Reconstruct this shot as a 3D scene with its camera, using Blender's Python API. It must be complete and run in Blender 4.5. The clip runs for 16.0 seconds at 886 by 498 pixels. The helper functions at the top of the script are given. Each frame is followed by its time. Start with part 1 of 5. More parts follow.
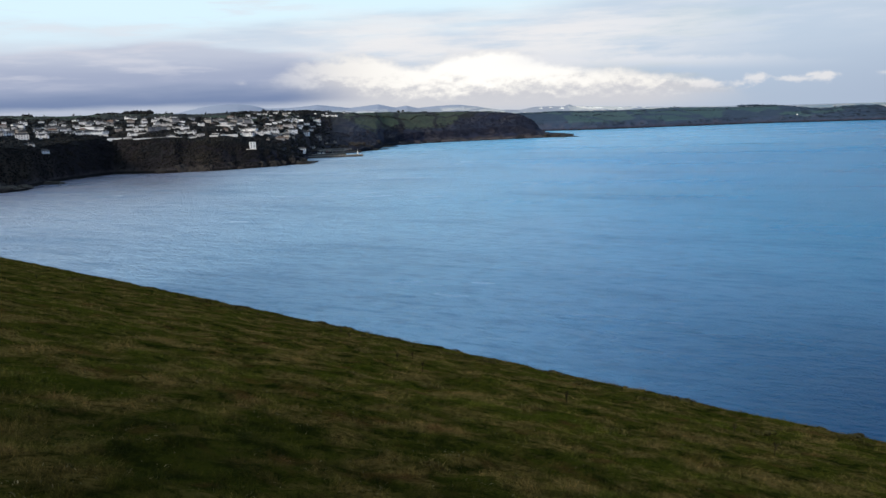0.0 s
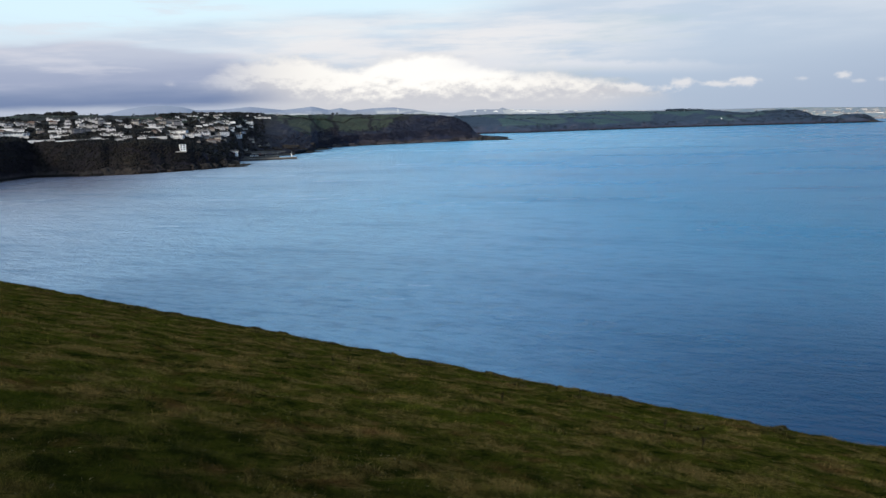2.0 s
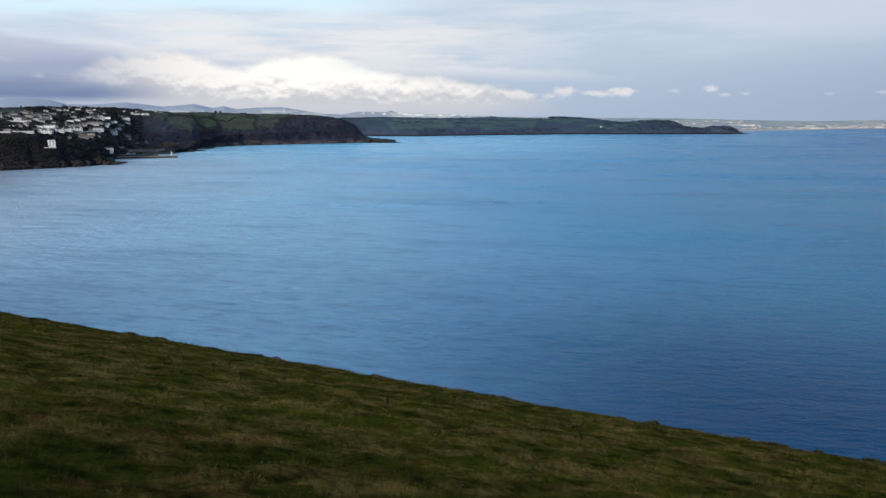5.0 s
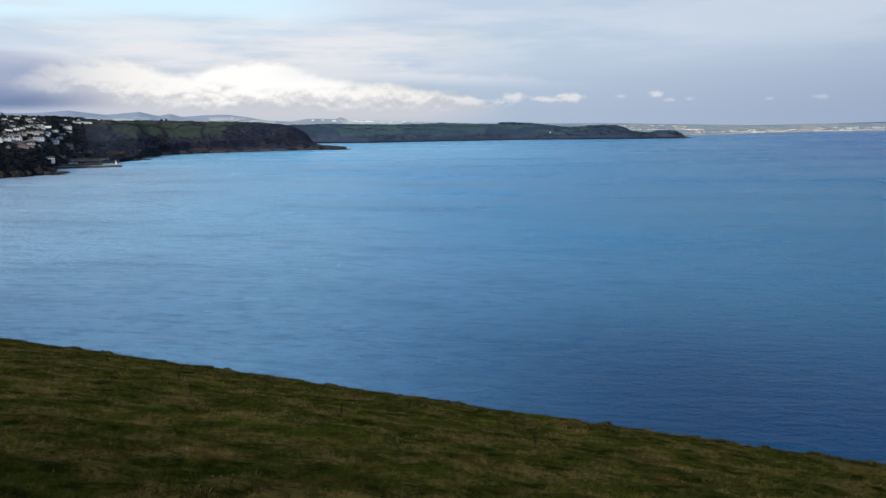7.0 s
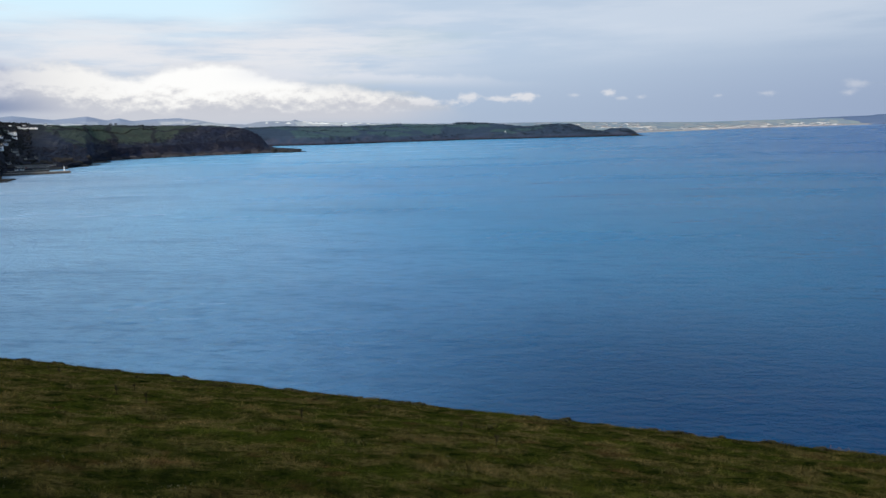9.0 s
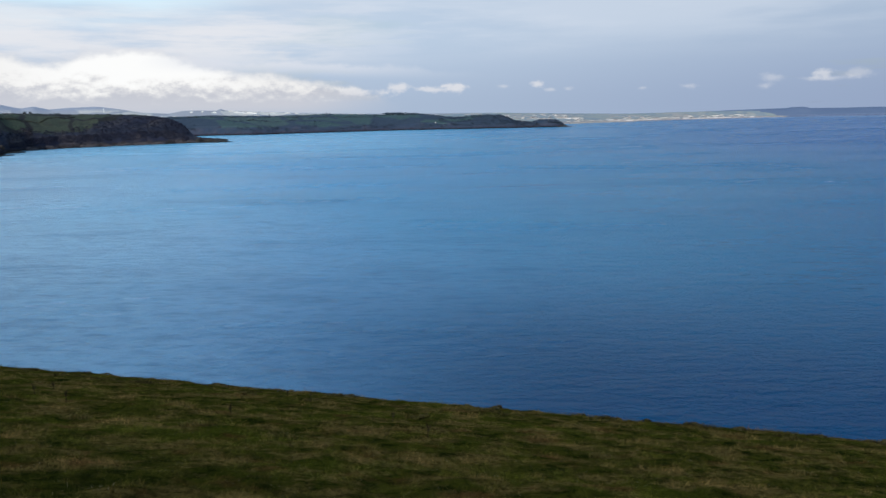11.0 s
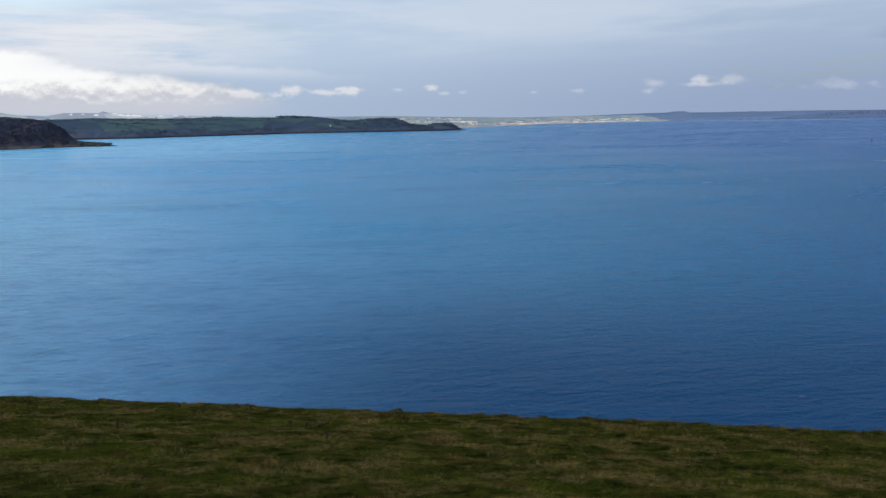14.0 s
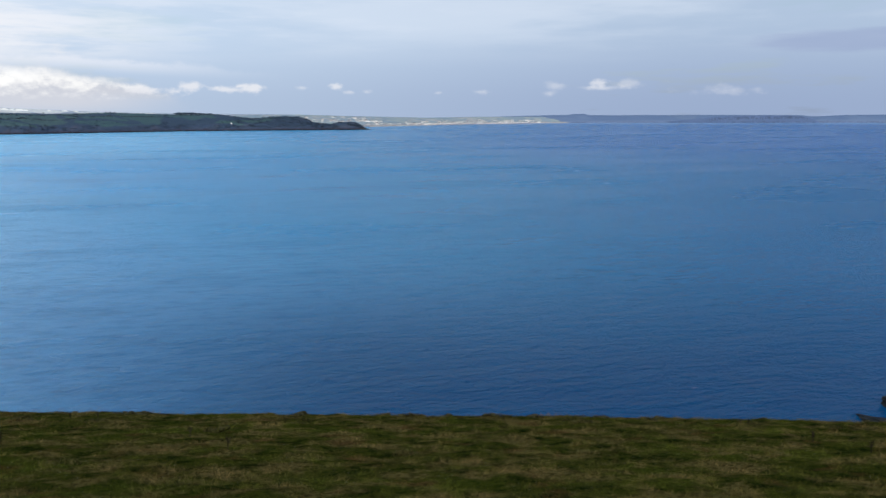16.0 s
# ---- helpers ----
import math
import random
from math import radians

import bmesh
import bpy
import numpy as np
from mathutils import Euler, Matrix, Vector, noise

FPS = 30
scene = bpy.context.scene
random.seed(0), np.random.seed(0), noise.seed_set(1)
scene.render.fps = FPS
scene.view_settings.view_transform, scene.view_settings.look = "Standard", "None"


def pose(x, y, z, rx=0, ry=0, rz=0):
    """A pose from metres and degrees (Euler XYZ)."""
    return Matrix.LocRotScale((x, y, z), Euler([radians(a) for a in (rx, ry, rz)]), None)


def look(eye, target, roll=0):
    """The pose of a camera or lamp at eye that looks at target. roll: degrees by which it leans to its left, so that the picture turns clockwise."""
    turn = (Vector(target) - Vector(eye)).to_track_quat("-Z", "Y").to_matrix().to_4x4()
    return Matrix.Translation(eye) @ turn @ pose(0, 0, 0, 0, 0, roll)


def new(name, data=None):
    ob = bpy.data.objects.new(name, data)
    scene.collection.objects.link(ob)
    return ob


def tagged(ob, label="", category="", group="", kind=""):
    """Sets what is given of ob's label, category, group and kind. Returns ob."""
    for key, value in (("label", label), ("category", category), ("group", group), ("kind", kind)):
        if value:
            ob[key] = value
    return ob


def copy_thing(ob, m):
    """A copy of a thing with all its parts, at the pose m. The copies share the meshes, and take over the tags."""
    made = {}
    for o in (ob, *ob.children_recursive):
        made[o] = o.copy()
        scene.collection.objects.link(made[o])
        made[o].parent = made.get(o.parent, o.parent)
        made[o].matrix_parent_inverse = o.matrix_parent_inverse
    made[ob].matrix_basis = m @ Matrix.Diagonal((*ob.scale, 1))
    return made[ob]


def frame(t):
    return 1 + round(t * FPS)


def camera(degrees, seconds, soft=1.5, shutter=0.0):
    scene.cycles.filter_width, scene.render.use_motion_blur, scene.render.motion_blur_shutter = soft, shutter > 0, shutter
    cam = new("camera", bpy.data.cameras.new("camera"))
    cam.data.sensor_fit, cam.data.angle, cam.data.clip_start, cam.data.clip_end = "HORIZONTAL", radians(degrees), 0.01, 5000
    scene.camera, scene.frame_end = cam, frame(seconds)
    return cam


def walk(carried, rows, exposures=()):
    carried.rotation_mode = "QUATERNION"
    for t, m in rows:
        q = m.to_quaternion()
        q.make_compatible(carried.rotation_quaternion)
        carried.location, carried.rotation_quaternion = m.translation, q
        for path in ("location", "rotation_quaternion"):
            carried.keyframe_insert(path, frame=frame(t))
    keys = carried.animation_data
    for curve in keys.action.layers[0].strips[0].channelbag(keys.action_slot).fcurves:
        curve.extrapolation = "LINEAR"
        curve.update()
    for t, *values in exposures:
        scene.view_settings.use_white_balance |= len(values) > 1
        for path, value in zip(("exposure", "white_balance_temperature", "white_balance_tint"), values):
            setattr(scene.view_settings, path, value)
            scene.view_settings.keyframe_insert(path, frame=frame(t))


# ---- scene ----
FOV = 58.7
EYE = 60.0          # metres above the sea
cam = camera(FOV, 16.0, soft=1.5)
# seconds, tilt, lean, turn of the pan
PATH = [
    (0.0, 80.56, 2.14, 0.10), (0.5, 80.70, 1.85, -1.49), (1.0, 80.19, 1.75, -2.90), (1.5, 80.14, 2.50, -3.01),
    (2.0, 80.59, 1.91, -4.57), (2.5, 80.51, 1.46, -6.69), (3.0, 80.38, 0.79, -8.44), (3.5, 80.31, 1.37, -9.34),
    (4.0, 80.36, 0.90, -10.32), (6.5, 81.00, 0.80, -15.52), (7.0, 81.04, 0.79, -16.15), (7.5, 80.74, 1.08, -16.86),
    (8.0, 80.83, 1.21, -17.54), (8.5, 80.99, 1.40, -18.50), (11.0, 80.22, 1.23, -24.35), (11.5, 80.00, 0.98, -26.50),
    (12.0, 80.06, 0.62, -27.22), (12.5, 79.97, 0.64, -28.70), (13.0, 79.93, 0.84, -29.59), (13.5, 80.51, 0.78, -30.51),
    (14.0, 80.31, 1.07, -31.85), (14.5, 80.35, 1.79, -32.89), (15.0, 80.60, 1.10, -34.77), (15.5, 80.41, 0.78, -36.11),
    (16.0, 80.22, 0.25, -38.65)]
ARM = 0.26           # held out from the turning body, metres


def held(turn):
    a, mid = radians(-turn), radians(19.0)
    return ARM * (math.sin(a) - math.sin(mid)), ARM * (math.cos(a) - math.cos(mid))


walk(cam, [(t, pose(*held(rz), EYE, rx, ry, rz)) for t, rx, ry, rz in PATH],
     exposures=((0.0, 0.03, 6500, 10), (4.0, 0.0, 6450, 10), (8.0, -0.03, 6330, 10), (13.5, -0.06, 6220, 10), (15.0, -0.03, 6220, 10), (16.0, 0.10, 6220, 10)))

# ---------------------------------------------------------------- node helpers
def calc(nt, op, a, b=None, c=None, clamp=False):
    n = nt.nodes.new("ShaderNodeMath")
    n.operation, n.use_clamp = op, clamp
    for i, v in enumerate((a, b, c)):
        if v is None:
            continue
        if isinstance(v, (int, float)):
            n.inputs[i].default_value = v
        else:
            nt.links.new(v, n.inputs[i])
    return n.outputs[0]


def ramp01(nt, v, lo, hi):
    """0 at lo, 1 at hi, smooth between; lo may be above hi."""
    n = nt.nodes.new("ShaderNodeMapRange")
    n.interpolation_type = "SMOOTHSTEP"
    flip = lo > hi
    if isinstance(v, (int, float)):
        n.inputs[0].default_value = v
    else:
        nt.links.new(v, n.inputs[0])
    n.inputs[1].default_value, n.inputs[2].default_value = min(lo, hi), max(lo, hi)
    n.inputs[3].default_value, n.inputs[4].default_value = (1, 0) if flip else (0, 1)
    return n.outputs[0]


def blend(nt, f, a, b, mode="MIX"):
    n = nt.nodes.new("ShaderNodeMix")
    n.data_type, n.blend_type = "RGBA", mode
    for i, v in ((0, f), (6, a), (7, b)):
        if isinstance(v, (int, float)):
            n.inputs[i].default_value = v
        elif isinstance(v, tuple):
            n.inputs[i].default_value = (*v, 1)
        else:
            nt.links.new(v, n.inputs[i])
    return n.outputs[2]


def noise_of(nt, vec, scale, detail=4.0, rough=0.5, stretch=(1, 1, 1), shift=(0, 0, 0), spin=0.0):
    mp = nt.nodes.new("ShaderNodeMapping")
    if spin:
        turned = nt.nodes.new("ShaderNodeVectorRotate")
        turned.rotation_type = "Z_AXIS"
        turned.inputs["Angle"].default_value = radians(spin)
        nt.links.new(vec, turned.inputs["Vector"])
        vec = turned.outputs[0]
    mp.inputs["Scale"].default_value, mp.inputs["Location"].default_value = stretch, shift
    nt.links.new(vec, mp.inputs[0])
    n = nt.nodes.new("ShaderNodeTexNoise")
    n.inputs["Scale"].default_value, n.inputs["Detail"].default_value, n.inputs["Roughness"].default_value = scale, detail, rough
    nt.links.new(mp.outputs[0], n.inputs["Vector"])
    return n.outputs["Fac"]


def profile(nt, v, pairs, lo=-60.0, hi=90.0, top=8.0):
    """A smooth curve through pairs: v runs from lo to hi, the values from 0 to top."""
    n = nt.nodes.new("ShaderNodeFloatCurve")
    points = n.mapping.curves[0].points
    put = [((a - lo) / (hi - lo), b / top) for a, b in pairs]
    points[0].location, points[1].location = put[0], put[-1]
    for p in put[1:-1]:
        points.new(*p)
    n.mapping.update()
    nt.links.new(calc(nt, "DIVIDE", calc(nt, "SUBTRACT", v, lo), hi - lo), n.inputs["Value"])
    return calc(nt, "MULTIPLY", n.outputs[0], top)


# ---------------------------------------------------------------- world and sun
SUN_AZ, SUN_EL = 212.0, 13.0       # degrees, clockwise from +y; low behind the camera's hill
world = bpy.data.worlds.new("sky")
scene.world = world
world.use_nodes = True


def build_sky(nt):
    nt.nodes.clear()
    coord = nt.nodes.new("ShaderNodeTexCoord").outputs["Generated"]
    sep = nt.nodes.new("ShaderNodeSeparateXYZ")
    nt.links.new(coord, sep.inputs[0])
    x, y, z = sep.outputs
    az = calc(nt, "MULTIPLY", calc(nt, "ARCTAN2", x, y), 57.2958)
    el = calc(nt, "MULTIPLY", calc(nt, "ARCSINE", z), 57.2958)
    sky = nt.nodes.new("ShaderNodeTexSky")
    sky.sky_type, sky.sun_disc = "NISHITA", False
    sky.sun_elevation, sky.sun_rotation = radians(SUN_EL), radians(SUN_AZ)
    sky.air_density, sky.dust_density, sky.ozone_density = 1.0, 1.5, 2.0
    clear = blend(nt, 1.0, sky.outputs[0], (0.11, 0.11, 0.11), "MULTIPLY")
    wide = noise_of(nt, coord, 2.6, 6, 0.55, (1, 1, 8.0), (3.1, 1.2, 0.4))
    fine = noise_of(nt, coord, 7.0, 8, 0.6, (1, 1, 8.0), (0.3, 5.2, 1.4))
    puff = noise_of(nt, coord, 26.0, 6, 0.62, (1, 1, 1.8), (2.3, 0.2, 4.4))
    # high veil of thin cloud, whiter low down, bluer towards the zenith and towards the open sea
    low = blend(nt, ramp01(nt, el, 0.0, 6.0), (0.44, 0.53, 0.66), (0.56, 0.665, 0.79))
    veil = blend(nt, ramp01(nt, el, 8.5, 20.0), low, (0.32, 0.76, 1.10))
    side = blend(nt, ramp01(nt, el, 0.0, 7.0), (0.315, 0.390, 0.545), (0.43, 0.525, 0.655))
    side = blend(nt, ramp01(nt, el, 8.5, 19.0), side, (0.02, 0.15, 0.46))
    veil = blend(nt, ramp01(nt, az, 8.0, 62.0), veil, side)
    # bright neutral zenith out of view, added to light the grass
    veil = blend(nt, ramp01(nt, el, 62.0, 78.0), veil, (0.95, 0.94, 0.92))
    cover = calc(nt, "ADD", ramp01(nt, wide, 0.30, 0.58), 0.78, clamp=True)
    colour = blend(nt, cover, clear, veil)
    # white wisps high over the town
    wisps = calc(nt, "MULTIPLY", ramp01(nt, fine, 0.46, 0.66), ramp01(nt, el, 3.0, 6.0))
    wisps = calc(nt, "MULTIPLY", wisps, ramp01(nt, az, 60.0, -20.0))
    colour = blend(nt, calc(nt, "MULTIPLY", wisps, 0.55), colour, (0.80, 0.82, 0.87))
    sheet = calc(nt, "MULTIPLY", ramp01(nt, wide, 0.40, 0.62), ramp01(nt, el, 3.0, 6.5))
    colour = blend(nt, calc(nt, "MULTIPLY", calc(nt, "MULTIPLY", sheet, 0.6), calc(nt, "ADD", ramp01(nt, az, 34.0, 5.0), 0.75, clamp=True)), colour, (0.725, 0.775, 0.845))
    # pale blue opening in the high cloud
    gap = calc(nt, "MULTIPLY", ramp01(nt, calc(nt, "ADD", el, calc(nt, "MULTIPLY", calc(nt, "SUBTRACT", wide, 0.5), 7.0)), 5.6, 8.4), ramp01(nt, az, 14.0, 3.0))
    streaks = calc(nt, "MULTIPLY", ramp01(nt, fine, 0.50, 0.66), ramp01(nt, az, -2.0, -14.0))
    gap = calc(nt, "MULTIPLY", gap, calc(nt, "SUBTRACT", 0.92, calc(nt, "MULTIPLY", streaks, 0.6)))
    colour = blend(nt, gap, colour, (0.71, 0.92, 1.02))
    glow = calc(nt, "MULTIPLY", calc(nt, "MULTIPLY", ramp01(nt, az, -16.0, -4.0), ramp01(nt, az, 24.0, 9.0)), calc(nt, "MULTIPLY", ramp01(nt, el, 2.5, 4.6), ramp01(nt, el, 8.5, 5.6)))
    colour = blend(nt, calc(nt, "MULTIPLY", calc(nt, "MULTIPLY", glow, ramp01(nt, fine, 0.30, 0.60)), 0.75), colour, (0.88, 0.86, 0.855))
    # pale slit of open sky under the bank
    slit = calc(nt, "MULTIPLY", ramp01(nt, el, 2.4, 1.6), ramp01(nt, az, 1.0, -9.0))
    colour = blend(nt, calc(nt, "MULTIPLY", slit, 0.8), colour, (0.47, 0.51, 0.62))
    # long grey bank over the land
    ragged = calc(nt, "ADD", calc(nt, "MULTIPLY", calc(nt, "SUBTRACT", fine, 0.5), 1.5), calc(nt, "MULTIPLY", calc(nt, "SUBTRACT", wide, 0.5), 1.2))
    bank_top = profile(nt, az, ((-60, 4.4), (-28.7, 4.9), (-24.5, 5.2), (-22.0, 5.5), (-18.5, 5.65), (-14.9, 5.3), (-11.0, 4.8), (-7.3, 4.4), (-3.0, 3.6), (2.0, 2.4), (6.0, 1.6), (90, 1.2)))
    bank = calc(nt, "MULTIPLY", ramp01(nt, calc(nt, "ADD", calc(nt, "SUBTRACT", bank_top, el), ragged), -0.15, 0.45),
                ramp01(nt, calc(nt, "ADD", el, calc(nt, "MULTIPLY", calc(nt, "SUBTRACT", fine, 0.5), 0.7)), 1.2, 1.75))
    bank = calc(nt, "MULTIPLY", bank, ramp01(nt, calc(nt, "ADD", az, calc(nt, "MULTIPLY", ragged, 6.0)), 2.0, -8.0))
    high = calc(nt, "ADD", el, calc(nt, "MULTIPLY", ragged, 0.7))
    shade = blend(nt, ramp01(nt, high, 1.7, 3.2), (0.175, 0.240, 0.405), (0.355, 0.405, 0.555))
    shade = blend(nt, ramp01(nt, high, 3.2, 5.2), shade, (0.53, 0.575, 0.69))
    streak = calc(nt, "MULTIPLY", ramp01(nt, fine, 0.46, 0.66), ramp01(nt, high, 2.6, 3.8))
    shade = blend(nt, calc(nt, "MULTIPLY", streak, 0.5), shade, (0.70, 0.70, 0.77))
    colour = blend(nt, calc(nt, "MULTIPLY", bank, 0.95), colour, shade)
    # bright cumulus in the middle, its tops sloping down to the right
    lump = calc(nt, "MULTIPLY", calc(nt, "SUBTRACT", puff, 0.5), 2.6)
    crisp = noise_of(nt, coord, 70.0, 4, 0.55, (1, 1, 1.5), (6.3, 1.2, 2.4))
    lump = calc(nt, "ADD", lump, calc(nt, "MULTIPLY", calc(nt, "SUBTRACT", crisp, 0.5), 0.9))
    lump = calc(nt, "ADD", lump, calc(nt, "MULTIPLY", calc(nt, "SUBTRACT", fine, 0.5), 1.2))
    heap_top = profile(nt, az, ((-60, 1.5), (-16, 2.4), (-9.0, 4.5), (-5.7, 4.7), (-4.1, 4.3), (-0.9, 4.0), (0.7, 4.45), (3.5, 4.6), (6.3, 4.2), (8.6, 3.5), (12.5, 2.95), (14.4, 2.65), (18.1, 2.0), (20.0, 1.5), (21.5, 0.7), (90, 0.2)))
    heap_foot = profile(nt, az, ((-60, 2.6), (-9.0, 2.3), (-3.4, 1.5), (2.6, 1.25), (8.6, 1.2), (14.4, 1.2), (20.0, 1.2), (90, 1.2)))
    reach = calc(nt, "ADD", calc(nt, "SUBTRACT", heap_top, el), calc(nt, "MULTIPLY", lump, 0.5))
    rise = calc(nt, "ADD", calc(nt, "SUBTRACT", el, heap_foot), calc(nt, "MULTIPLY", lump, 0.22))
    under = calc(nt, "MULTIPLY", calc(nt, "MULTIPLY", ramp01(nt, az, -12.0, -4.0), ramp01(nt, az, 23.0, 13.0)), calc(nt, "MULTIPLY", ramp01(nt, el, -0.5, 0.9), ramp01(nt, reach, -0.3, 0.7)))
    colour = blend(nt, calc(nt, "MULTIPLY", under, 0.95), colour, (0.625, 0.628, 0.668))
    heap = calc(nt, "MULTIPLY", calc(nt, "MULTIPLY", ramp01(nt, reach, -0.1, 0.7), ramp01(nt, rise, -0.45, 0.6)), ramp01(nt, az, -15.0, -4.0))
    relief = noise_of(nt, coord, 26.0, 6, 0.62, (1, 1, 1.8), (2.3, 0.2, 4.41))
    relief = calc(nt, "MULTIPLY", calc(nt, "SUBTRACT", puff, relief), 3.2)
    bulk = calc(nt, "ADD", rise, calc(nt, "ADD", calc(nt, "MULTIPLY", relief, 1.2), calc(nt, "MULTIPLY", lump, 0.4)))
    lit = blend(nt, ramp01(nt, bulk, -0.2, 1.3), (0.60, 0.605, 0.645), (0.93, 0.905, 0.865))
    lit = blend(nt, calc(nt, "MULTIPLY", ramp01(nt, bulk, 0.6, 1.7), ramp01(nt, calc(nt, "ABSOLUTE", calc(nt, "SUBTRACT", az, 3.5)), 11.0, 3.0)), lit, (1.05, 1.03, 0.985))
    colour = blend(nt, calc(nt, "MULTIPLY", heap, 0.96), colour, lit)
    # paler upper arm that trails to the right
    arm_top = profile(nt, az, ((-60, 0.5), (2.0, 3.0), (6.0, 4.3), (11.0, 3.8), (12.6, 3.85), (14.4, 3.95), (17.0, 3.7), (21.0, 3.45), (25.0, 3.05), (30.0, 2.8), (90, 0.5)))
    arm_foot = profile(nt, az, ((-60, 3.6), (6.0, 3.5), (11.0, 3.35), (14.4, 3.3), (17.0, 3.1), (21.0, 2.9), (25.0, 2.75), (90, 2.6)))
    arm = calc(nt, "MULTIPLY", ramp01(nt, calc(nt, "ADD", calc(nt, "SUBTRACT", arm_top, el), calc(nt, "MULTIPLY", lump, 0.35)), -0.02, 0.4), ramp01(nt, calc(nt, "SUBTRACT", el, arm_foot), -0.6, 0.35))
    arm = calc(nt, "MULTIPLY", calc(nt, "MULTIPLY", arm, ramp01(nt, az, 3.0, 9.0)), ramp01(nt, az, 29.0, 13.0))
    colour = blend(nt, calc(nt, "MULTIPLY", arm, 0.75), colour, (0.77, 0.785, 0.83))
    # small puffs
    for a, e, w, h, s in ((21.3, 1.87, 0.85, 0.38, 0.9), (23.6, 1.66, 1.5, 0.27, 0.85), (25.3, 1.85, 1.0, 0.40, 0.95), (18.2, 1.6, 2.2, 0.35, 0.8), (13.1, 4.25, 0.7, 0.5, 0.4),
                          (28.7, 1.80, 0.7, 0.20, 0.6), (31.0, 1.85, 0.55, 0.28, 0.8), (32.0, 1.48, 0.5, 0.15, 0.4), (33.2, 1.55, 0.5, 0.18, 0.5), (38.3, 1.43, 0.5, 0.18, 0.4),
                          (41.4, 1.50, 0.85, 0.24, 0.6), (49.6, 2.05, 0.85, 0.42, 0.7), (49.7, 1.70, 1.9, 0.24, 0.4), (46.7, 1.85, 1.0, 0.30, 0.32), (46.2, 1.30, 0.8, 0.26, 0.35),
                          (51.9, 2.0, 1.6, 0.36, 0.3), (58.6, 1.45, 3.0, 0.40, 0.3), (-14.0, 2.9, 0.7, 0.34, 0.26)):
        r = calc(nt, "ADD", calc(nt, "POWER", calc(nt, "DIVIDE", calc(nt, "SUBTRACT", az, a), w), 2.0),
                 calc(nt, "POWER", calc(nt, "DIVIDE", calc(nt, "SUBTRACT", el, e), h), 2.0))
        r = calc(nt, "ADD", calc(nt, "POWER", r, 0.5), calc(nt, "MULTIPLY", lump, -1.25))
        colour = blend(nt, calc(nt, "MULTIPLY", ramp01(nt, r, 1.05, 0.1 if s > 0.65 else -0.2), s * (0.9 if s > 0.65 else 1.1)), colour, (0.80, 0.79, 0.80))
    # slate patch over the bay's mouth
    r = calc(nt, "ADD", calc(nt, "POWER", calc(nt, "DIVIDE", calc(nt, "SUBTRACT", az, 66.0), 6.0), 2.0),
             calc(nt, "POWER", calc(nt, "DIVIDE", calc(nt, "SUBTRACT", el, 4.45), 0.7), 2.0))
    r = calc(nt, "ADD", r, calc(nt, "MULTIPLY", calc(nt, "SUBTRACT", fine, 0.5), 3.0))
    colour = blend(nt, calc(nt, "MULTIPLY", ramp01(nt, r, 1.5, 0.2), 0.6), colour, (0.31, 0.37, 0.54))
    bg = nt.nodes.new("ShaderNodeBackground")
    bg.inputs["Strength"].default_value = 1.0
    nt.links.new(colour, bg.inputs["Color"])
    out = nt.nodes.new("ShaderNodeOutputWorld")
    nt.links.new(bg.outputs[0], out.inputs[0])


build_sky(world.node_tree)
sun = new("sun", bpy.data.lights.new("sun", "SUN"))
sun.data.energy, sun.data.angle, sun.data.color = 3.0, radians(9.0), (1.0, 0.91, 0.80)
sa, se = radians(SUN_AZ), radians(SUN_EL)
sun.matrix_world = look((0, 0, 500), (-500 * math.sin(sa) * math.cos(se), -500 * math.cos(sa) * math.cos(se), 500 - 500 * math.sin(se)))
scene.view_settings.exposure = 0.0


# ---------------------------------------------------------------- materials
def material(name, rough=0.9):
    m = bpy.data.materials.new(name)
    m.use_nodes = True
    b = m.node_tree.nodes["Principled BSDF"]
    b.inputs["Roughness"].default_value = rough
    b.inputs["Specular IOR Level"].default_value = 0.25
    return m, m.node_tree, b


def place_of(nt):
    return nt.nodes.new("ShaderNodeNewGeometry").outputs["Position"]


def bump(nt, b, height, strength, distance):
    n = nt.nodes.new("ShaderNodeBump")
    n.inputs["Strength"].default_value, n.inputs["Distance"].default_value = strength, distance
    nt.links.new(height, n.inputs["Height"])
    nt.links.new(n.outputs[0], b.inputs["Normal"])


def speckled(name, a, b2, scale, rough=0.9, relief=0.02, scale2=None, c=None):
    """Two or three colours mixed by noise at two scales, with fine relief."""
    m, nt, b = material(name, rough)
    p = place_of(nt)
    n1 = noise_of(nt, p, scale, 5, 0.6)
    col = blend(nt, ramp01(nt, n1, 0.35, 0.65), a, b2)
    n2 = noise_of(nt, p, scale2 or scale * 0.13, 3, 0.5, shift=(7, 3, 1))
    col = blend(nt, calc(nt, "MULTIPLY", ramp01(nt, n2, 0.4, 0.7), 0.6), col, c or tuple(v * 0.6 for v in a))
    nt.links.new(col, b.inputs["Base Color"])
    bump(nt, b, n1, 0.6, relief)
    return m


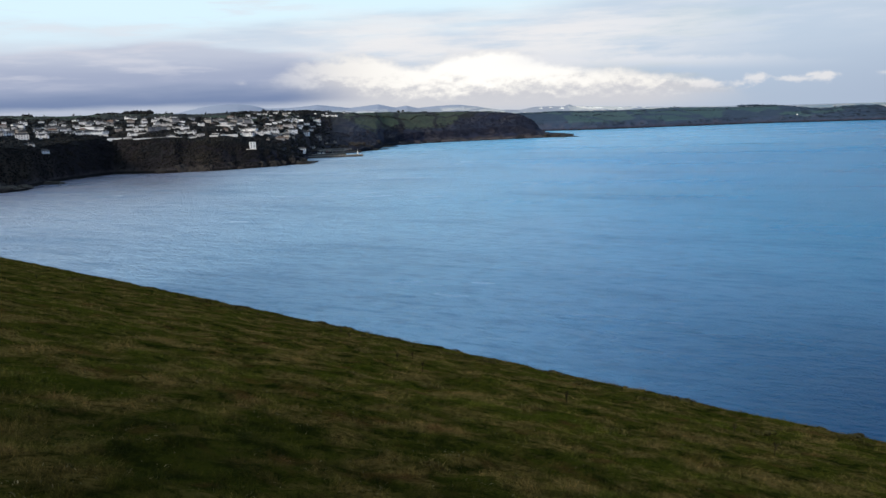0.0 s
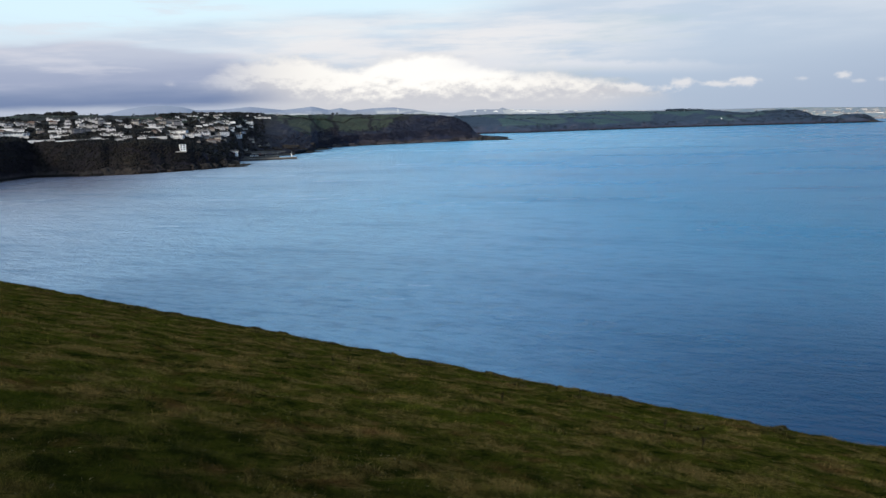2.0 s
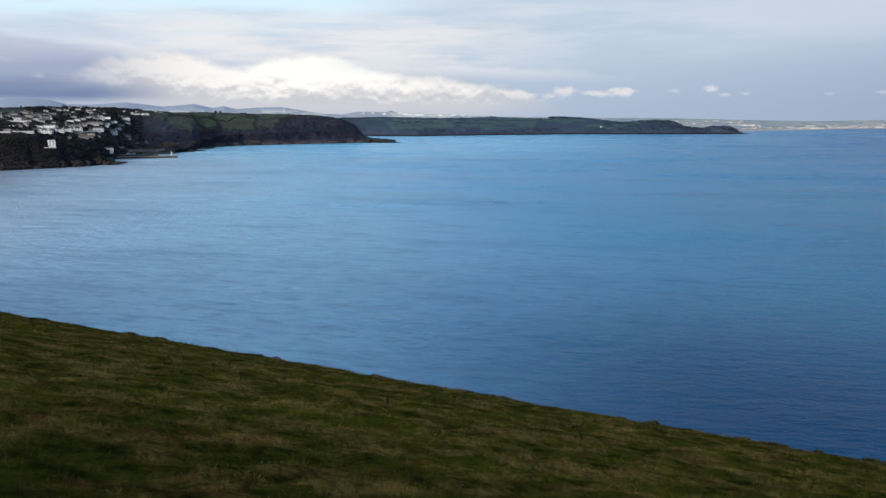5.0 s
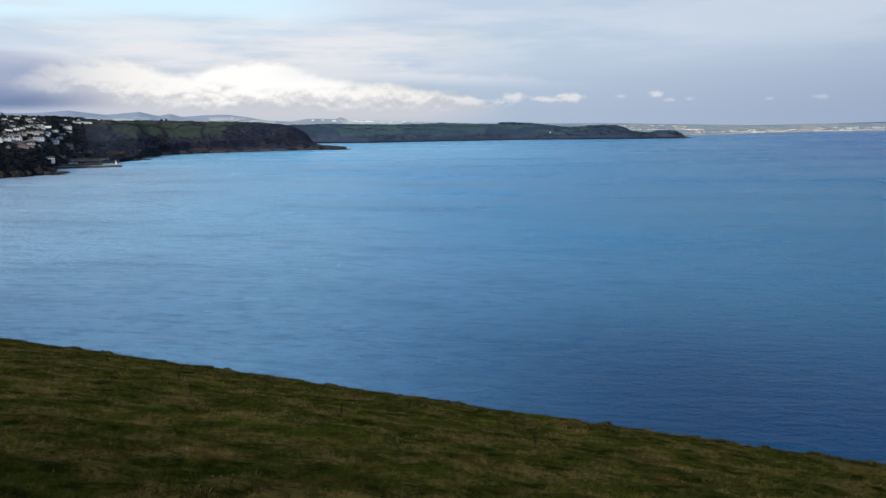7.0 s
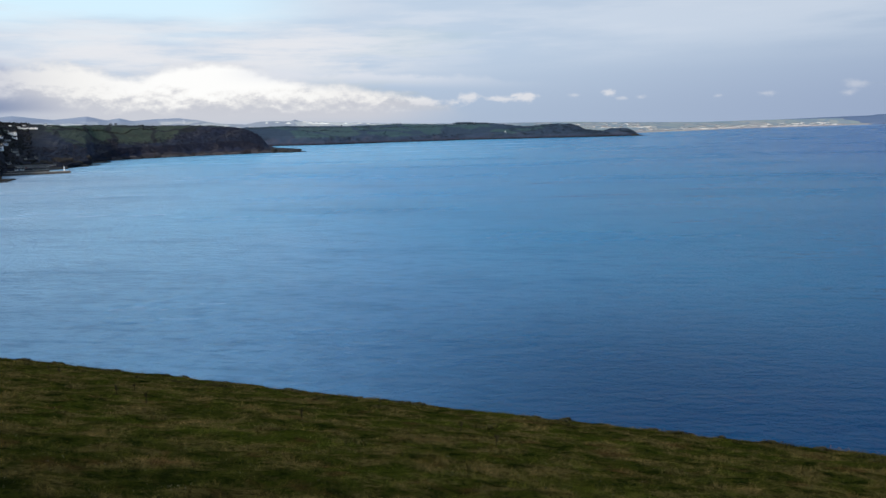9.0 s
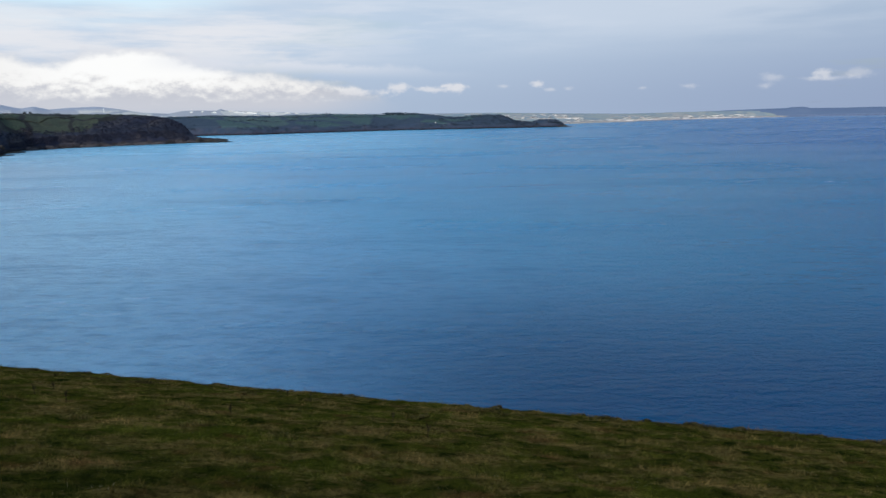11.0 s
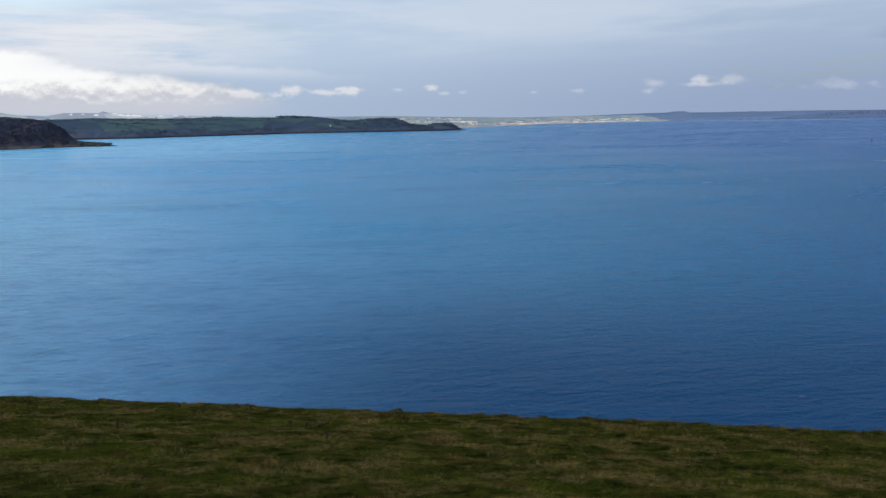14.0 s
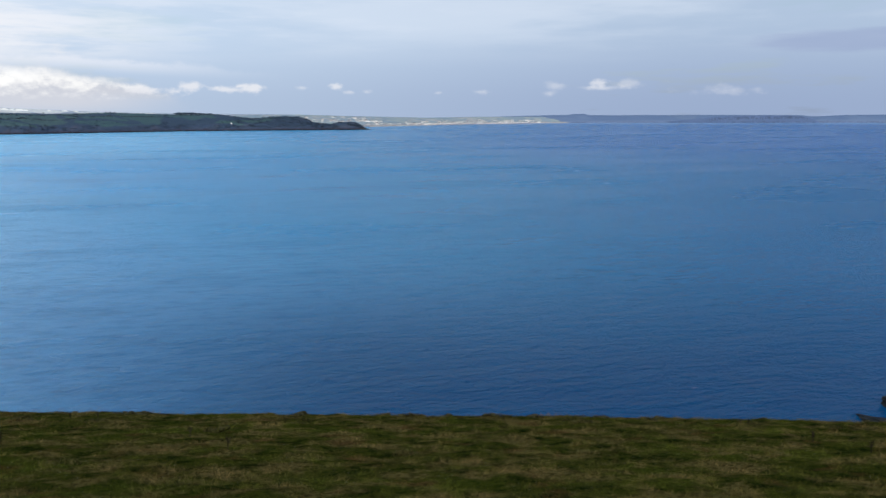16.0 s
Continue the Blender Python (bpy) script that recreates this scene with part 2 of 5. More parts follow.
def by_piece(name, a, b2, rough=0.85, scale=0.6, bias=1.0):
    """Colour that differs from object to object, with faint weathering."""
    m, nt, b = material(name, rough)
    rnd = nt.nodes.new("ShaderNodeObjectInfo").outputs["Random"]
    col = blend(nt, calc(nt, "POWER", rnd, bias), a, b2)
    n = noise_of(nt, place_of(nt), scale, 4, 0.6)
    col = blend(nt, calc(nt, "MULTIPLY", ramp01(nt, n, 0.4, 0.75), 0.35), col, tuple(v * 0.55 for v in a))
    nt.links.new(col, b.inputs["Base Color"])
    return m


def clumps(name, a, b2, c):
    """Foliage: each clump of the joined mesh takes its own tone."""
    m, nt, b = material(name, 0.95)
    rnd = nt.nodes.new("ShaderNodeNewGeometry").outputs["Random Per Island"]
    col = blend(nt, ramp01(nt, rnd, 0.0, 0.7), a, b2)
    col = blend(nt, calc(nt, "MULTIPLY", ramp01(nt, rnd, 0.7, 1.0), 0.35), col, c)
    n = noise_of(nt, place_of(nt), 0.014, 5, 0.6)
    col = blend(nt, calc(nt, "MULTIPLY", ramp01(nt, n, 0.46, 0.64), 0.7), col, c)
    nt.links.new(col, b.inputs["Base Color"])
    b.inputs["Specular IOR Level"].default_value = 0.1
    return m


def sea_material():
    m, nt, b = material("sea_water", 0.16)
    p = place_of(nt)
    sep = nt.nodes.new("ShaderNodeSeparateXYZ")
    nt.links.new(p, sep.inputs[0])
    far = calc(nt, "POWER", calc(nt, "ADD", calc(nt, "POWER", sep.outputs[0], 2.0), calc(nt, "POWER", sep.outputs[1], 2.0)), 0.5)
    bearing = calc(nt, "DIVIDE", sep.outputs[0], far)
    # by bearing, sky reflection painted in: deep blue east, greener in patches, milky west
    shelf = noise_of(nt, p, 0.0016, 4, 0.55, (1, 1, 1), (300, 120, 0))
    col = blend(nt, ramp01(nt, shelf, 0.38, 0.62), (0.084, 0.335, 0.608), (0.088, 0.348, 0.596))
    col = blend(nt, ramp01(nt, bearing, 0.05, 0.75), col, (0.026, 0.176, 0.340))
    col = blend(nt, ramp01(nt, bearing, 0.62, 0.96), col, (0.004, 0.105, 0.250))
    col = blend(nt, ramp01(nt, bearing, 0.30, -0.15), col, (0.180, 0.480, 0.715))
    # darker offshore towards the bay's mouth, pale haze painted close under the far shore
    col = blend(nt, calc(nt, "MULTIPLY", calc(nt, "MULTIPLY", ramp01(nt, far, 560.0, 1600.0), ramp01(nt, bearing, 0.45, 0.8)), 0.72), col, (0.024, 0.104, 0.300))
    hazy = calc(nt, "MULTIPLY", ramp01(nt, far, 3900.0, 4600.0), ramp01(nt, bearing, 0.55, 0.75))
    col = blend(nt, calc(nt, "MULTIPLY", hazy, 0.7), col, (0.240, 0.350, 0.540))
    # milky tone in the western bay: the grey bank's reflection painted in
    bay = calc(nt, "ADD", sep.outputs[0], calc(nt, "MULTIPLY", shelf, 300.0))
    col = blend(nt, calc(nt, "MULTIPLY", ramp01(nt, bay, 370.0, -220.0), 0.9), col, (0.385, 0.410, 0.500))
    # lighter below the far headlands; near cliff's shade and reflection painted dark under it
    pale_tone = calc(nt, "MULTIPLY", calc(nt, "MULTIPLY", ramp01(nt, bearing, -0.22, -0.08), ramp01(nt, bearing, 0.50, 0.25)), ramp01(nt, calc(nt, "ADD", far, calc(nt, "MULTIPLY", shelf, 500.0)), 1250.0, 2050.0))
    col = blend(nt, calc(nt, "MULTIPLY", pale_tone, 0.55), col, (0.235, 0.540, 0.770))
    cliff_shade = calc(nt, "MULTIPLY", ramp01(nt, bearing, -0.23, -0.36), ramp01(nt, calc(nt, "ADD", far, calc(nt, "MULTIPLY", shelf, 120.0)), 620.0, 1080.0))
    col = blend(nt, calc(nt, "MULTIPLY", cliff_shade, 0.9), col, (0.150, 0.148, 0.208))
    # hill's shade and the steep view painted as darker water at its foot
    foot_shade = calc(nt, "ADD", far, calc(nt, "MULTIPLY", calc(nt, "SUBTRACT", shelf, 0.5), 60.0))
    col = blend(nt, calc(nt, "MULTIPLY", ramp01(nt, foot_shade, 320.0, 120.0), ramp01(nt, bearing, 0.0, 0.6)), col, (0.000, 0.068, 0.180))
    # cat's paws and finer streaks of chop: wave shading painted dark into the colour
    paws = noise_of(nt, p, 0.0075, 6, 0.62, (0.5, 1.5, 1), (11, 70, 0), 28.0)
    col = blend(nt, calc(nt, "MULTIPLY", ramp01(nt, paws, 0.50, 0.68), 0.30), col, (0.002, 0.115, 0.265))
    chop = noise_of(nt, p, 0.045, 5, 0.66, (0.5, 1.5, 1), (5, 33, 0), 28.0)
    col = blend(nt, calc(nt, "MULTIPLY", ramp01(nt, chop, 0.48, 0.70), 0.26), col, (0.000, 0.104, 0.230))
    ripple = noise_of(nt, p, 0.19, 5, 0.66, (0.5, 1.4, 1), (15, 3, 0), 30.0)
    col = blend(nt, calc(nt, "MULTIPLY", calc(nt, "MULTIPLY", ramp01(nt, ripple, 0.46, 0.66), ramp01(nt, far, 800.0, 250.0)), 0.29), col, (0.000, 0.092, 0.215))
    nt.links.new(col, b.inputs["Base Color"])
    b.inputs["IOR"].default_value = 1.333
    b.inputs["Specular IOR Level"].default_value = 0.09
    # wind lanes: rippled and smooth water
    lanes = noise_of(nt, p, 0.0045, 5, 0.6, (0.6, 1.5, 1), (40, 12, 0), 22.0)
    rough = calc(nt, "ADD", 0.17, calc(nt, "MULTIPLY", ramp01(nt, lanes, 0.25, 0.75), 0.14))
    nt.links.new(rough, b.inputs["Roughness"])
    w1 = noise_of(nt, p, 0.05, 3, 0.5, (0.5, 1.4, 1), (0, 0, 0), 28.0)
    w2 = noise_of(nt, p, 0.40, 5, 0.64, (0.65, 1.25, 1), (9, 4, 0), 30.0)
    w3 = noise_of(nt, p, 0.15, 4, 0.58, (0.55, 1.25, 1), (2, 31, 0), 26.0)
    h = calc(nt, "ADD", calc(nt, "ADD", calc(nt, "MULTIPLY", w1, 0.9), calc(nt, "MULTIPLY", w3, 1.05)), calc(nt, "MULTIPLY", w2, 0.70))
    bump(nt, b, h, 1.0, 2.8)
    return m


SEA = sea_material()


def land_material(name, field_a, field_b, wood, rock, cell, rocky=0.72, upland=None, tide=False, thicket=None):
    """Fields with hedges on the gentle slopes, scrub between, bare rock where it is steep."""
    m, nt, b = material(name, 0.95)
    p = place_of(nt)
    mp = nt.nodes.new("ShaderNodeMapping")
    mp.inputs["Scale"].default_value = (1, 0.55, 0)
    nt.links.new(p, mp.inputs[0])
    wob = nt.nodes.new("ShaderNodeVectorMath")
    wob.operation = "ADD"
    jit = nt.nodes.new("ShaderNodeTexNoise")
    jit.inputs["Scale"].default_value = 0.006
    nt.links.new(p, jit.inputs["Vector"])
    sc = nt.nodes.new("ShaderNodeVectorMath")
    sc.operation = "SCALE"
    sc.inputs["Scale"].default_value = 90.0
    nt.links.new(jit.outputs["Color"], sc.inputs[0])
    nt.links.new(mp.outputs[0], wob.inputs[0])
    nt.links.new(sc.outputs[0], wob.inputs[1])
    v = nt.nodes.new("ShaderNodeTexVoronoi")
    v.inputs["Scale"].default_value = 1.0 / cell
    nt.links.new(wob.outputs[0], v.inputs["Vector"])
    sepc = nt.nodes.new("ShaderNodeSeparateColor")
    nt.links.new(v.outputs["Color"], sepc.inputs[0])
    e = nt.nodes.new("ShaderNodeTexVoronoi")
    e.feature = "DISTANCE_TO_EDGE"
    e.inputs["Scale"].default_value = 1.0 / cell
    nt.links.new(wob.outputs[0], e.inputs["Vector"])
    col = blend(nt, sepc.outputs[0], field_a, field_b)
    col = blend(nt, ramp01(nt, sepc.outputs[1], 0.62, 0.70), col, wood)
    col = blend(nt, ramp01(nt, e.outputs["Distance"], 0.07, 0.03), col, wood)
    grain = noise_of(nt, p, 0.05, 6, 0.65)
    col = blend(nt, calc(nt, "MULTIPLY", ramp01(nt, grain, 0.4, 0.7), 0.5), col, wood)
    if upland:
        up = nt.nodes.new("ShaderNodeSeparateXYZ")
        nt.links.new(p, up.inputs[0])
        alt = calc(nt, "ADD", up.outputs[2], calc(nt, "MULTIPLY", calc(nt, "SUBTRACT", grain, 0.5), 30.0))
        col = blend(nt, ramp01(nt, alt, upland[1], upland[2]), col, upland[0])
    nrm = nt.nodes.new("ShaderNodeSeparateXYZ")
    nt.links.new(nt.nodes.new("ShaderNodeNewGeometry").outputs["Normal"], nrm.inputs[0])
    steep = calc(nt, "ADD", nrm.outputs[2], calc(nt, "MULTIPLY", calc(nt, "SUBTRACT", grain, 0.5), 0.5))
    stone = blend(nt, ramp01(nt, noise_of(nt, p, 0.12, 5, 0.7, (1, 1, 0.4)), 0.35, 0.65), rock, tuple(c * 0.45 for c in rock))
    col = blend(nt, ramp01(nt, steep, rocky, rocky - 0.18), col, stone)
    spray = nt.nodes.new("ShaderNodeSeparateXYZ")
    nt.links.new(p, spray.inputs[0])
    if thicket:
        # bare winter wood and scrub over the lower slopes, reaching higher towards the point
        dark, pale, foot, rise, west, east, start, hang, near = thicket
        line = calc(nt, "ADD", foot, calc(nt, "MULTIPLY", ramp01(nt, spray.outputs[0], west, east), rise))
        line = calc(nt, "ADD", line, calc(nt, "MULTIPLY", ramp01(nt, spray.outputs[0], west - 60.0, west - 190.0), hang))
        drift = noise_of(nt, p, 0.009, 5, 0.62, (1, 1, 1), (20, 60, 0))
        below = calc(nt, "ADD", calc(nt, "SUBTRACT", line, spray.outputs[2]), calc(nt, "MULTIPLY", calc(nt, "SUBTRACT", drift, 0.5), foot * 1.5))
        tone = blend(nt, ramp01(nt, noise_of(nt, p, 0.021, 5, 0.62, (1, 1, 1), (3, 9, 0)), 0.46, 0.66), dark, pale)
        tone = blend(nt, calc(nt, "MULTIPLY", ramp01(nt, grain, 0.42, 0.62), 0.5), tone, tuple(c * 0.75 for c in dark))
        if near:
            tone = blend(nt, ramp01(nt, spray.outputs[0], -190.0, -300.0), tone, blend(nt, ramp01(nt, drift, 0.46, 0.66), near[0], near[1]))
        over = calc(nt, "MULTIPLY", ramp01(nt, below, -3.0, 4.0), ramp01(nt, spray.outputs[0], start, start + 90.0))
        col = blend(nt, calc(nt, "MULTIPLY", over, 0.94), col, tone)
    wet = calc(nt, "ADD", spray.outputs[2], calc(nt, "MULTIPLY", calc(nt, "SUBTRACT", grain, 0.5), 24.0))
    col = blend(nt, ramp01(nt, wet, 10.0, 5.0), col, stone)
    if tide:
        col = blend(nt, ramp01(nt, spray.outputs[2], 4.5, 2.5), col, (0.010, 0.009, 0.009))
    nt.links.new(col, b.inputs["Base Color"])
    b.inputs["Specular IOR Level"].default_value = 0.1
    bump(nt, b, noise_of(nt, p, 0.09, 6, 0.7), 1.0, 3.0)
    return m


# ---------------------------------------------------------------- mesh helpers
def mesh_arrays(name, verts, tris, mat, smooth=False):
    """A large triangle mesh from numpy arrays."""
    me = bpy.data.meshes.new(name)
    v, f = np.asarray(verts, dtype=np.float32), np.asarray(tris, dtype=np.int32)
    me.vertices.add(len(v))
    me.vertices.foreach_set("co", v.ravel())
    me.loops.add(f.size)
    me.loops.foreach_set("vertex_index", f.ravel())
    me.polygons.add(len(f))
    me.polygons.foreach_set("loop_start", np.arange(0, f.size, 3, dtype=np.int32))
    me.polygons.foreach_set("use_smooth", np.full(len(f), smooth))
    me.materials.append(mat)
    me.update(calc_edges=True)
    return me


def grid_tris(n, m):
    i, j = np.meshgrid(np.arange(n - 1), np.arange(m - 1), indexing="ij")
    a = (i * m + j).ravel()
    return np.concatenate([np.stack([a, a + m, a + m + 1], 1), np.stack([a, a + m + 1, a + 1], 1)])


def wavy(x, y, scale, octaves=4, seed=0.0):
    """Smooth fractal noise on arrays, about -1 to 1, from turned sine waves."""
    rng = np.random.RandomState(int(seed * 97) + 5)
    out, amp, tot = np.zeros(np.broadcast(x, y).shape), 1.0, 0.0
    f = 1.0 / scale
    for o in range(octaves):
        for k in range(4):
            a, ph = rng.uniform(0, 2 * np.pi), rng.uniform(0, 2 * np.pi)
            ff = f * rng.uniform(0.7, 1.4)
            out = out + amp * np.sin(2 * np.pi * ff * (x * np.cos(a) + y * np.sin(a)) + ph + 1.3 * np.sin(2 * np.pi * ff * 0.6 * (y * np.cos(a) - x * np.sin(a)) + 2 * ph))
        tot += amp * 2.2
        amp, f = amp * 0.55, f * 2.1
    return out / tot


def curve_of(pairs):
    xs, ys = np.array([p[0] for p in pairs], float), np.array([p[1] for p in pairs], float)
    return lambda a: np.interp(a, xs, ys)


def polar(az, d):
    r = np.radians(az)
    return d * np.sin(r), d * np.cos(r)


# ---------------------------------------------------------------- sea
def build_sea():
    n, m = 96, 60
    d = 60.0 * (4960.0 / 60.0) ** (np.linspace(0, 1, m))
    a = np.linspace(0, 360, n)
    A, D = np.meshgrid(a, d, indexing="ij")
    x, y = polar(A, D)
    v = np.stack([x, y, np.zeros_like(x)], -1).reshape(-1, 3)
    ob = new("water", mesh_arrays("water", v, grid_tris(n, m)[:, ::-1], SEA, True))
    return tagged(ob, "wide calm blue sea with fine wind ripples", "sea", kind="structure")


build_sea()

# ---------------------------------------------------------------- the grassy hill under the camera
DOWN, SLOPE, STAND, BRINK = 40.6, 0.3232, 1.65, 22.0     # downhill direction, gradient, eye over the turf, metres to the brink


def hill_height(x, y):
    r = radians(DOWN)
    u, w = x * math.sin(r) + y * math.cos(r), x * math.cos(r) - y * math.sin(r)
    z = EYE - STAND - SLOPE * np.where(u > -26, u, -26 + 16 * np.tanh((u + 26) / 16))
    over = np.maximum(u - BRINK + 1.0 + 0.22 * wavy(w, w * 0.3, 9.0, 3, 2.0), 0)
    z = z - 0.035 * over ** 2 / (1 + 0.018 * over)
    z = z - 8e-5 * np.maximum(-w - 15, 0) ** 2 - 9e-4 * np.minimum(np.maximum(w - 2, 0), 40) ** 2
    near = np.exp(-(np.minimum(x * x + y * y, 400)) / 6.0)
    swell = 0.035 * wavy(x, y, 5.0, 3, 1.0) + 0.05 * wavy(x, y, 1.3, 2, 3.0)
    return np.maximum(z + swell * (1 - near), -6.0)


def sward_colour(nt, p):
    """Patchwork of dark green, olive turf, lime flushes, rust and bleached tan, from two metres down to a hand's width.
    """
    flat = (1, 1, 0)
    broad = noise_of(nt, p, 0.8, 5, 0.7, (1, 1, 0), (4, 2, 0))
    tufts = noise_of(nt, p, 2.1, 5, 0.68, flat, (1, 8, 0))
    flecks = noise_of(nt, p, 11.0, 5, 0.7, flat, (3, 5, 0))
    col = blend(nt, ramp01(nt, tufts, 0.38, 0.58), (0.022, 0.029, 0.005), (0.094, 0.094, 0.013))
    lime = noise_of(nt, p, 0.32, 4, 0.6, flat, (9, 1, 0))
    col = blend(nt, calc(nt, "MULTIPLY", ramp01(nt, lime, 0.50, 0.62), 0.5), col, (0.108, 0.122, 0.013))
    tan = blend(nt, ramp01(nt, flecks, 0.38, 0.60), (0.135, 0.084, 0.024), (0.315, 0.215, 0.066))
    col = blend(nt, calc(nt, "MULTIPLY", ramp01(nt, broad, 0.46, 0.61), 0.82), col, tan)
    rust = noise_of(nt, p, 1.0, 4, 0.6, flat, (8, 3, 0))
    col = blend(nt, calc(nt, "MULTIPLY", ramp01(nt, rust, 0.56, 0.68), 0.6), col, (0.160, 0.072, 0.026))
    col = blend(nt, calc(nt, "MULTIPLY", ramp01(nt, flecks, 0.50, 0.36), 0.7), col, (0.022, 0.025, 0.006))
    # darker turf near the eye: the view's corner falloff painted into the colour
    sep = nt.nodes.new("ShaderNodeSeparateXYZ")
    nt.links.new(p, sep.inputs[0])
    away = calc(nt, "POWER", calc(nt, "ADD", calc(nt, "POWER", calc(nt, "ADD", sep.outputs[0], 3.0), 2.0), calc(nt, "POWER", calc(nt, "SUBTRACT", sep.outputs[1], 3.0), 2.0)), 0.5)
    corner_shade = ramp01(nt, calc(nt, "ADD", away, calc(nt, "MULTIPLY", calc(nt, "SUBTRACT", broad, 0.5), 10.0)), 10.0, 2.0)
    return blend(nt, calc(nt, "MULTIPLY", corner_shade, 0.5), col, (0.022, 0.026, 0.006)), tufts


def turf_material():
    m, nt, b = material("turf", 0.95)
    p = place_of(nt)
    fine = noise_of(nt, p, 9.0, 5, 0.7)
    col, tufts = sward_colour(nt, p)
    col = blend(nt, 1.0, col, (0.50, 0.48, 0.48), "MULTIPLY")
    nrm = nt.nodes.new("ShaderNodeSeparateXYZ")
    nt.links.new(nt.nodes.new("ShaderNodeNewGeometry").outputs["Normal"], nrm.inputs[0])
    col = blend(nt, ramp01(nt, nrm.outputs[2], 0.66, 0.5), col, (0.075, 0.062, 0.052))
    nt.links.new(col, b.inputs["Base Color"])
    b.inputs["Specular IOR Level"].default_value = 0.0
    bump(nt, b, fine, 1.0, 0.06)
    return m


def build_hill():
    r = radians(DOWN)
    u = np.concatenate([np.linspace(-160, -8, 60), np.linspace(-7.6, 34, 150), np.linspace(34.6, 150, 60)])
    w = np.concatenate([np.linspace(-260, -62, 60), np.linspace(-61.5, 40, 300), np.linspace(41, 200, 50)])
    U, W = np.meshgrid(u, w, indexing="ij")
    x, y = U * math.sin(r) + W * math.cos(r), U * math.cos(r) - W * math.sin(r)
    v = np.stack([x, y, hill_height(x, y)], -1).reshape(-1, 3)
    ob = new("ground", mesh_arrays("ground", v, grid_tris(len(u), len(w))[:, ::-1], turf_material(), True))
    return tagged(ob, "steep rough grass hillside falling to the sea", "hillside", kind="structure")


build_hill()

# ---------------------------------------------------------------- far coasts
class Coast:
    """A stretch of coast in bearings from the eye: shoreline, cliff top and skyline, and the ground between."""

    def __init__(self, name, shore, cliff, ridge, sky, rough, seed, back=300.0):
        self.name, self.seed, self.rough, self.back = name, seed, rough, back
        self.shore, self.cliff, self.ridge, self.sky = curve_of(shore), curve_of(cliff), curve_of(ridge), curve_of(sky)
        self.lo, self.hi = shore[0][0], shore[-1][0]

    def profile(self, az):
        ds = self.shore(az) + self.rough * 0.4 * wavy(az * 30, az * 0, 75, 2, self.seed)
        dr = np.maximum(self.ridge(az), ds + 25)
        zr = EYE + dr * np.tan(np.radians(self.sky(az)))
        zc = np.minimum(self.cliff(az), zr * 0.96)
        dc = ds + np.minimum(0.9 * np.maximum(zc, 2), (dr - ds) * 0.7)
        return ds, dc, zc, dr, zr

    def height(self, az, d):
        ds, dc, zc, dr, zr = self.profile(az)
        s = np.clip((d - ds) / np.maximum(dc - ds, 1), 0, 1)
        t = np.clip((d - dc) / np.maximum(dr - dc, 1), 0, 1)
        b = np.clip((d - dr) / self.back, 0, 1)
        z = zc * s ** 0.75 + (zr - zc) * np.sin(t * np.pi / 2) ** 1.1 - b * b * zr * 0.8
        x, y = polar(az, d)
        bumps = wavy(x, y, 160, 4, self.seed + 1) * self.rough * 0.5 * np.sin(np.pi * np.clip(t, 0, 1)) + wavy(x, y, 48, 3, self.seed + 2) * self.rough * 0.3 * np.sin(np.pi * np.clip(s * 0.7 + 0.15, 0, 1))
        return np.where(d < ds, -3.0 - (ds - d) * 0.1, z + bumps * np.clip(s * 4, 0, 1))

    def build(self, mat, label, n=420, rings=(14, 26, 8)):
        az = np.linspace(self.lo, self.hi, n)
        ds, dc, zc, dr, zr = self.profile(az)
        cols = [ds - 6]
        for k in range(rings[0]):
            cols.append(ds + (dc - ds) * k / rings[0])
        for k in range(rings[1]):
            cols.append(dc + (dr - dc) * k / rings[1])
        for k in range(rings[2] + 1):
            cols.append(dr + self.back * k / rings[2])
        D = np.stack(cols, 1)
        A = np.repeat(az[:, None], D.shape[1], 1)
        x, y = polar(A, D)
        v = np.stack([x, y, self.height(A, D)], -1).reshape(-1, 3)
        ob = new(self.name, mesh_arrays(self.name, v, grid_tris(n, D.shape[1])[:, ::-1], mat, True))
        return tagged(ob, label, "coast", kind="structure")


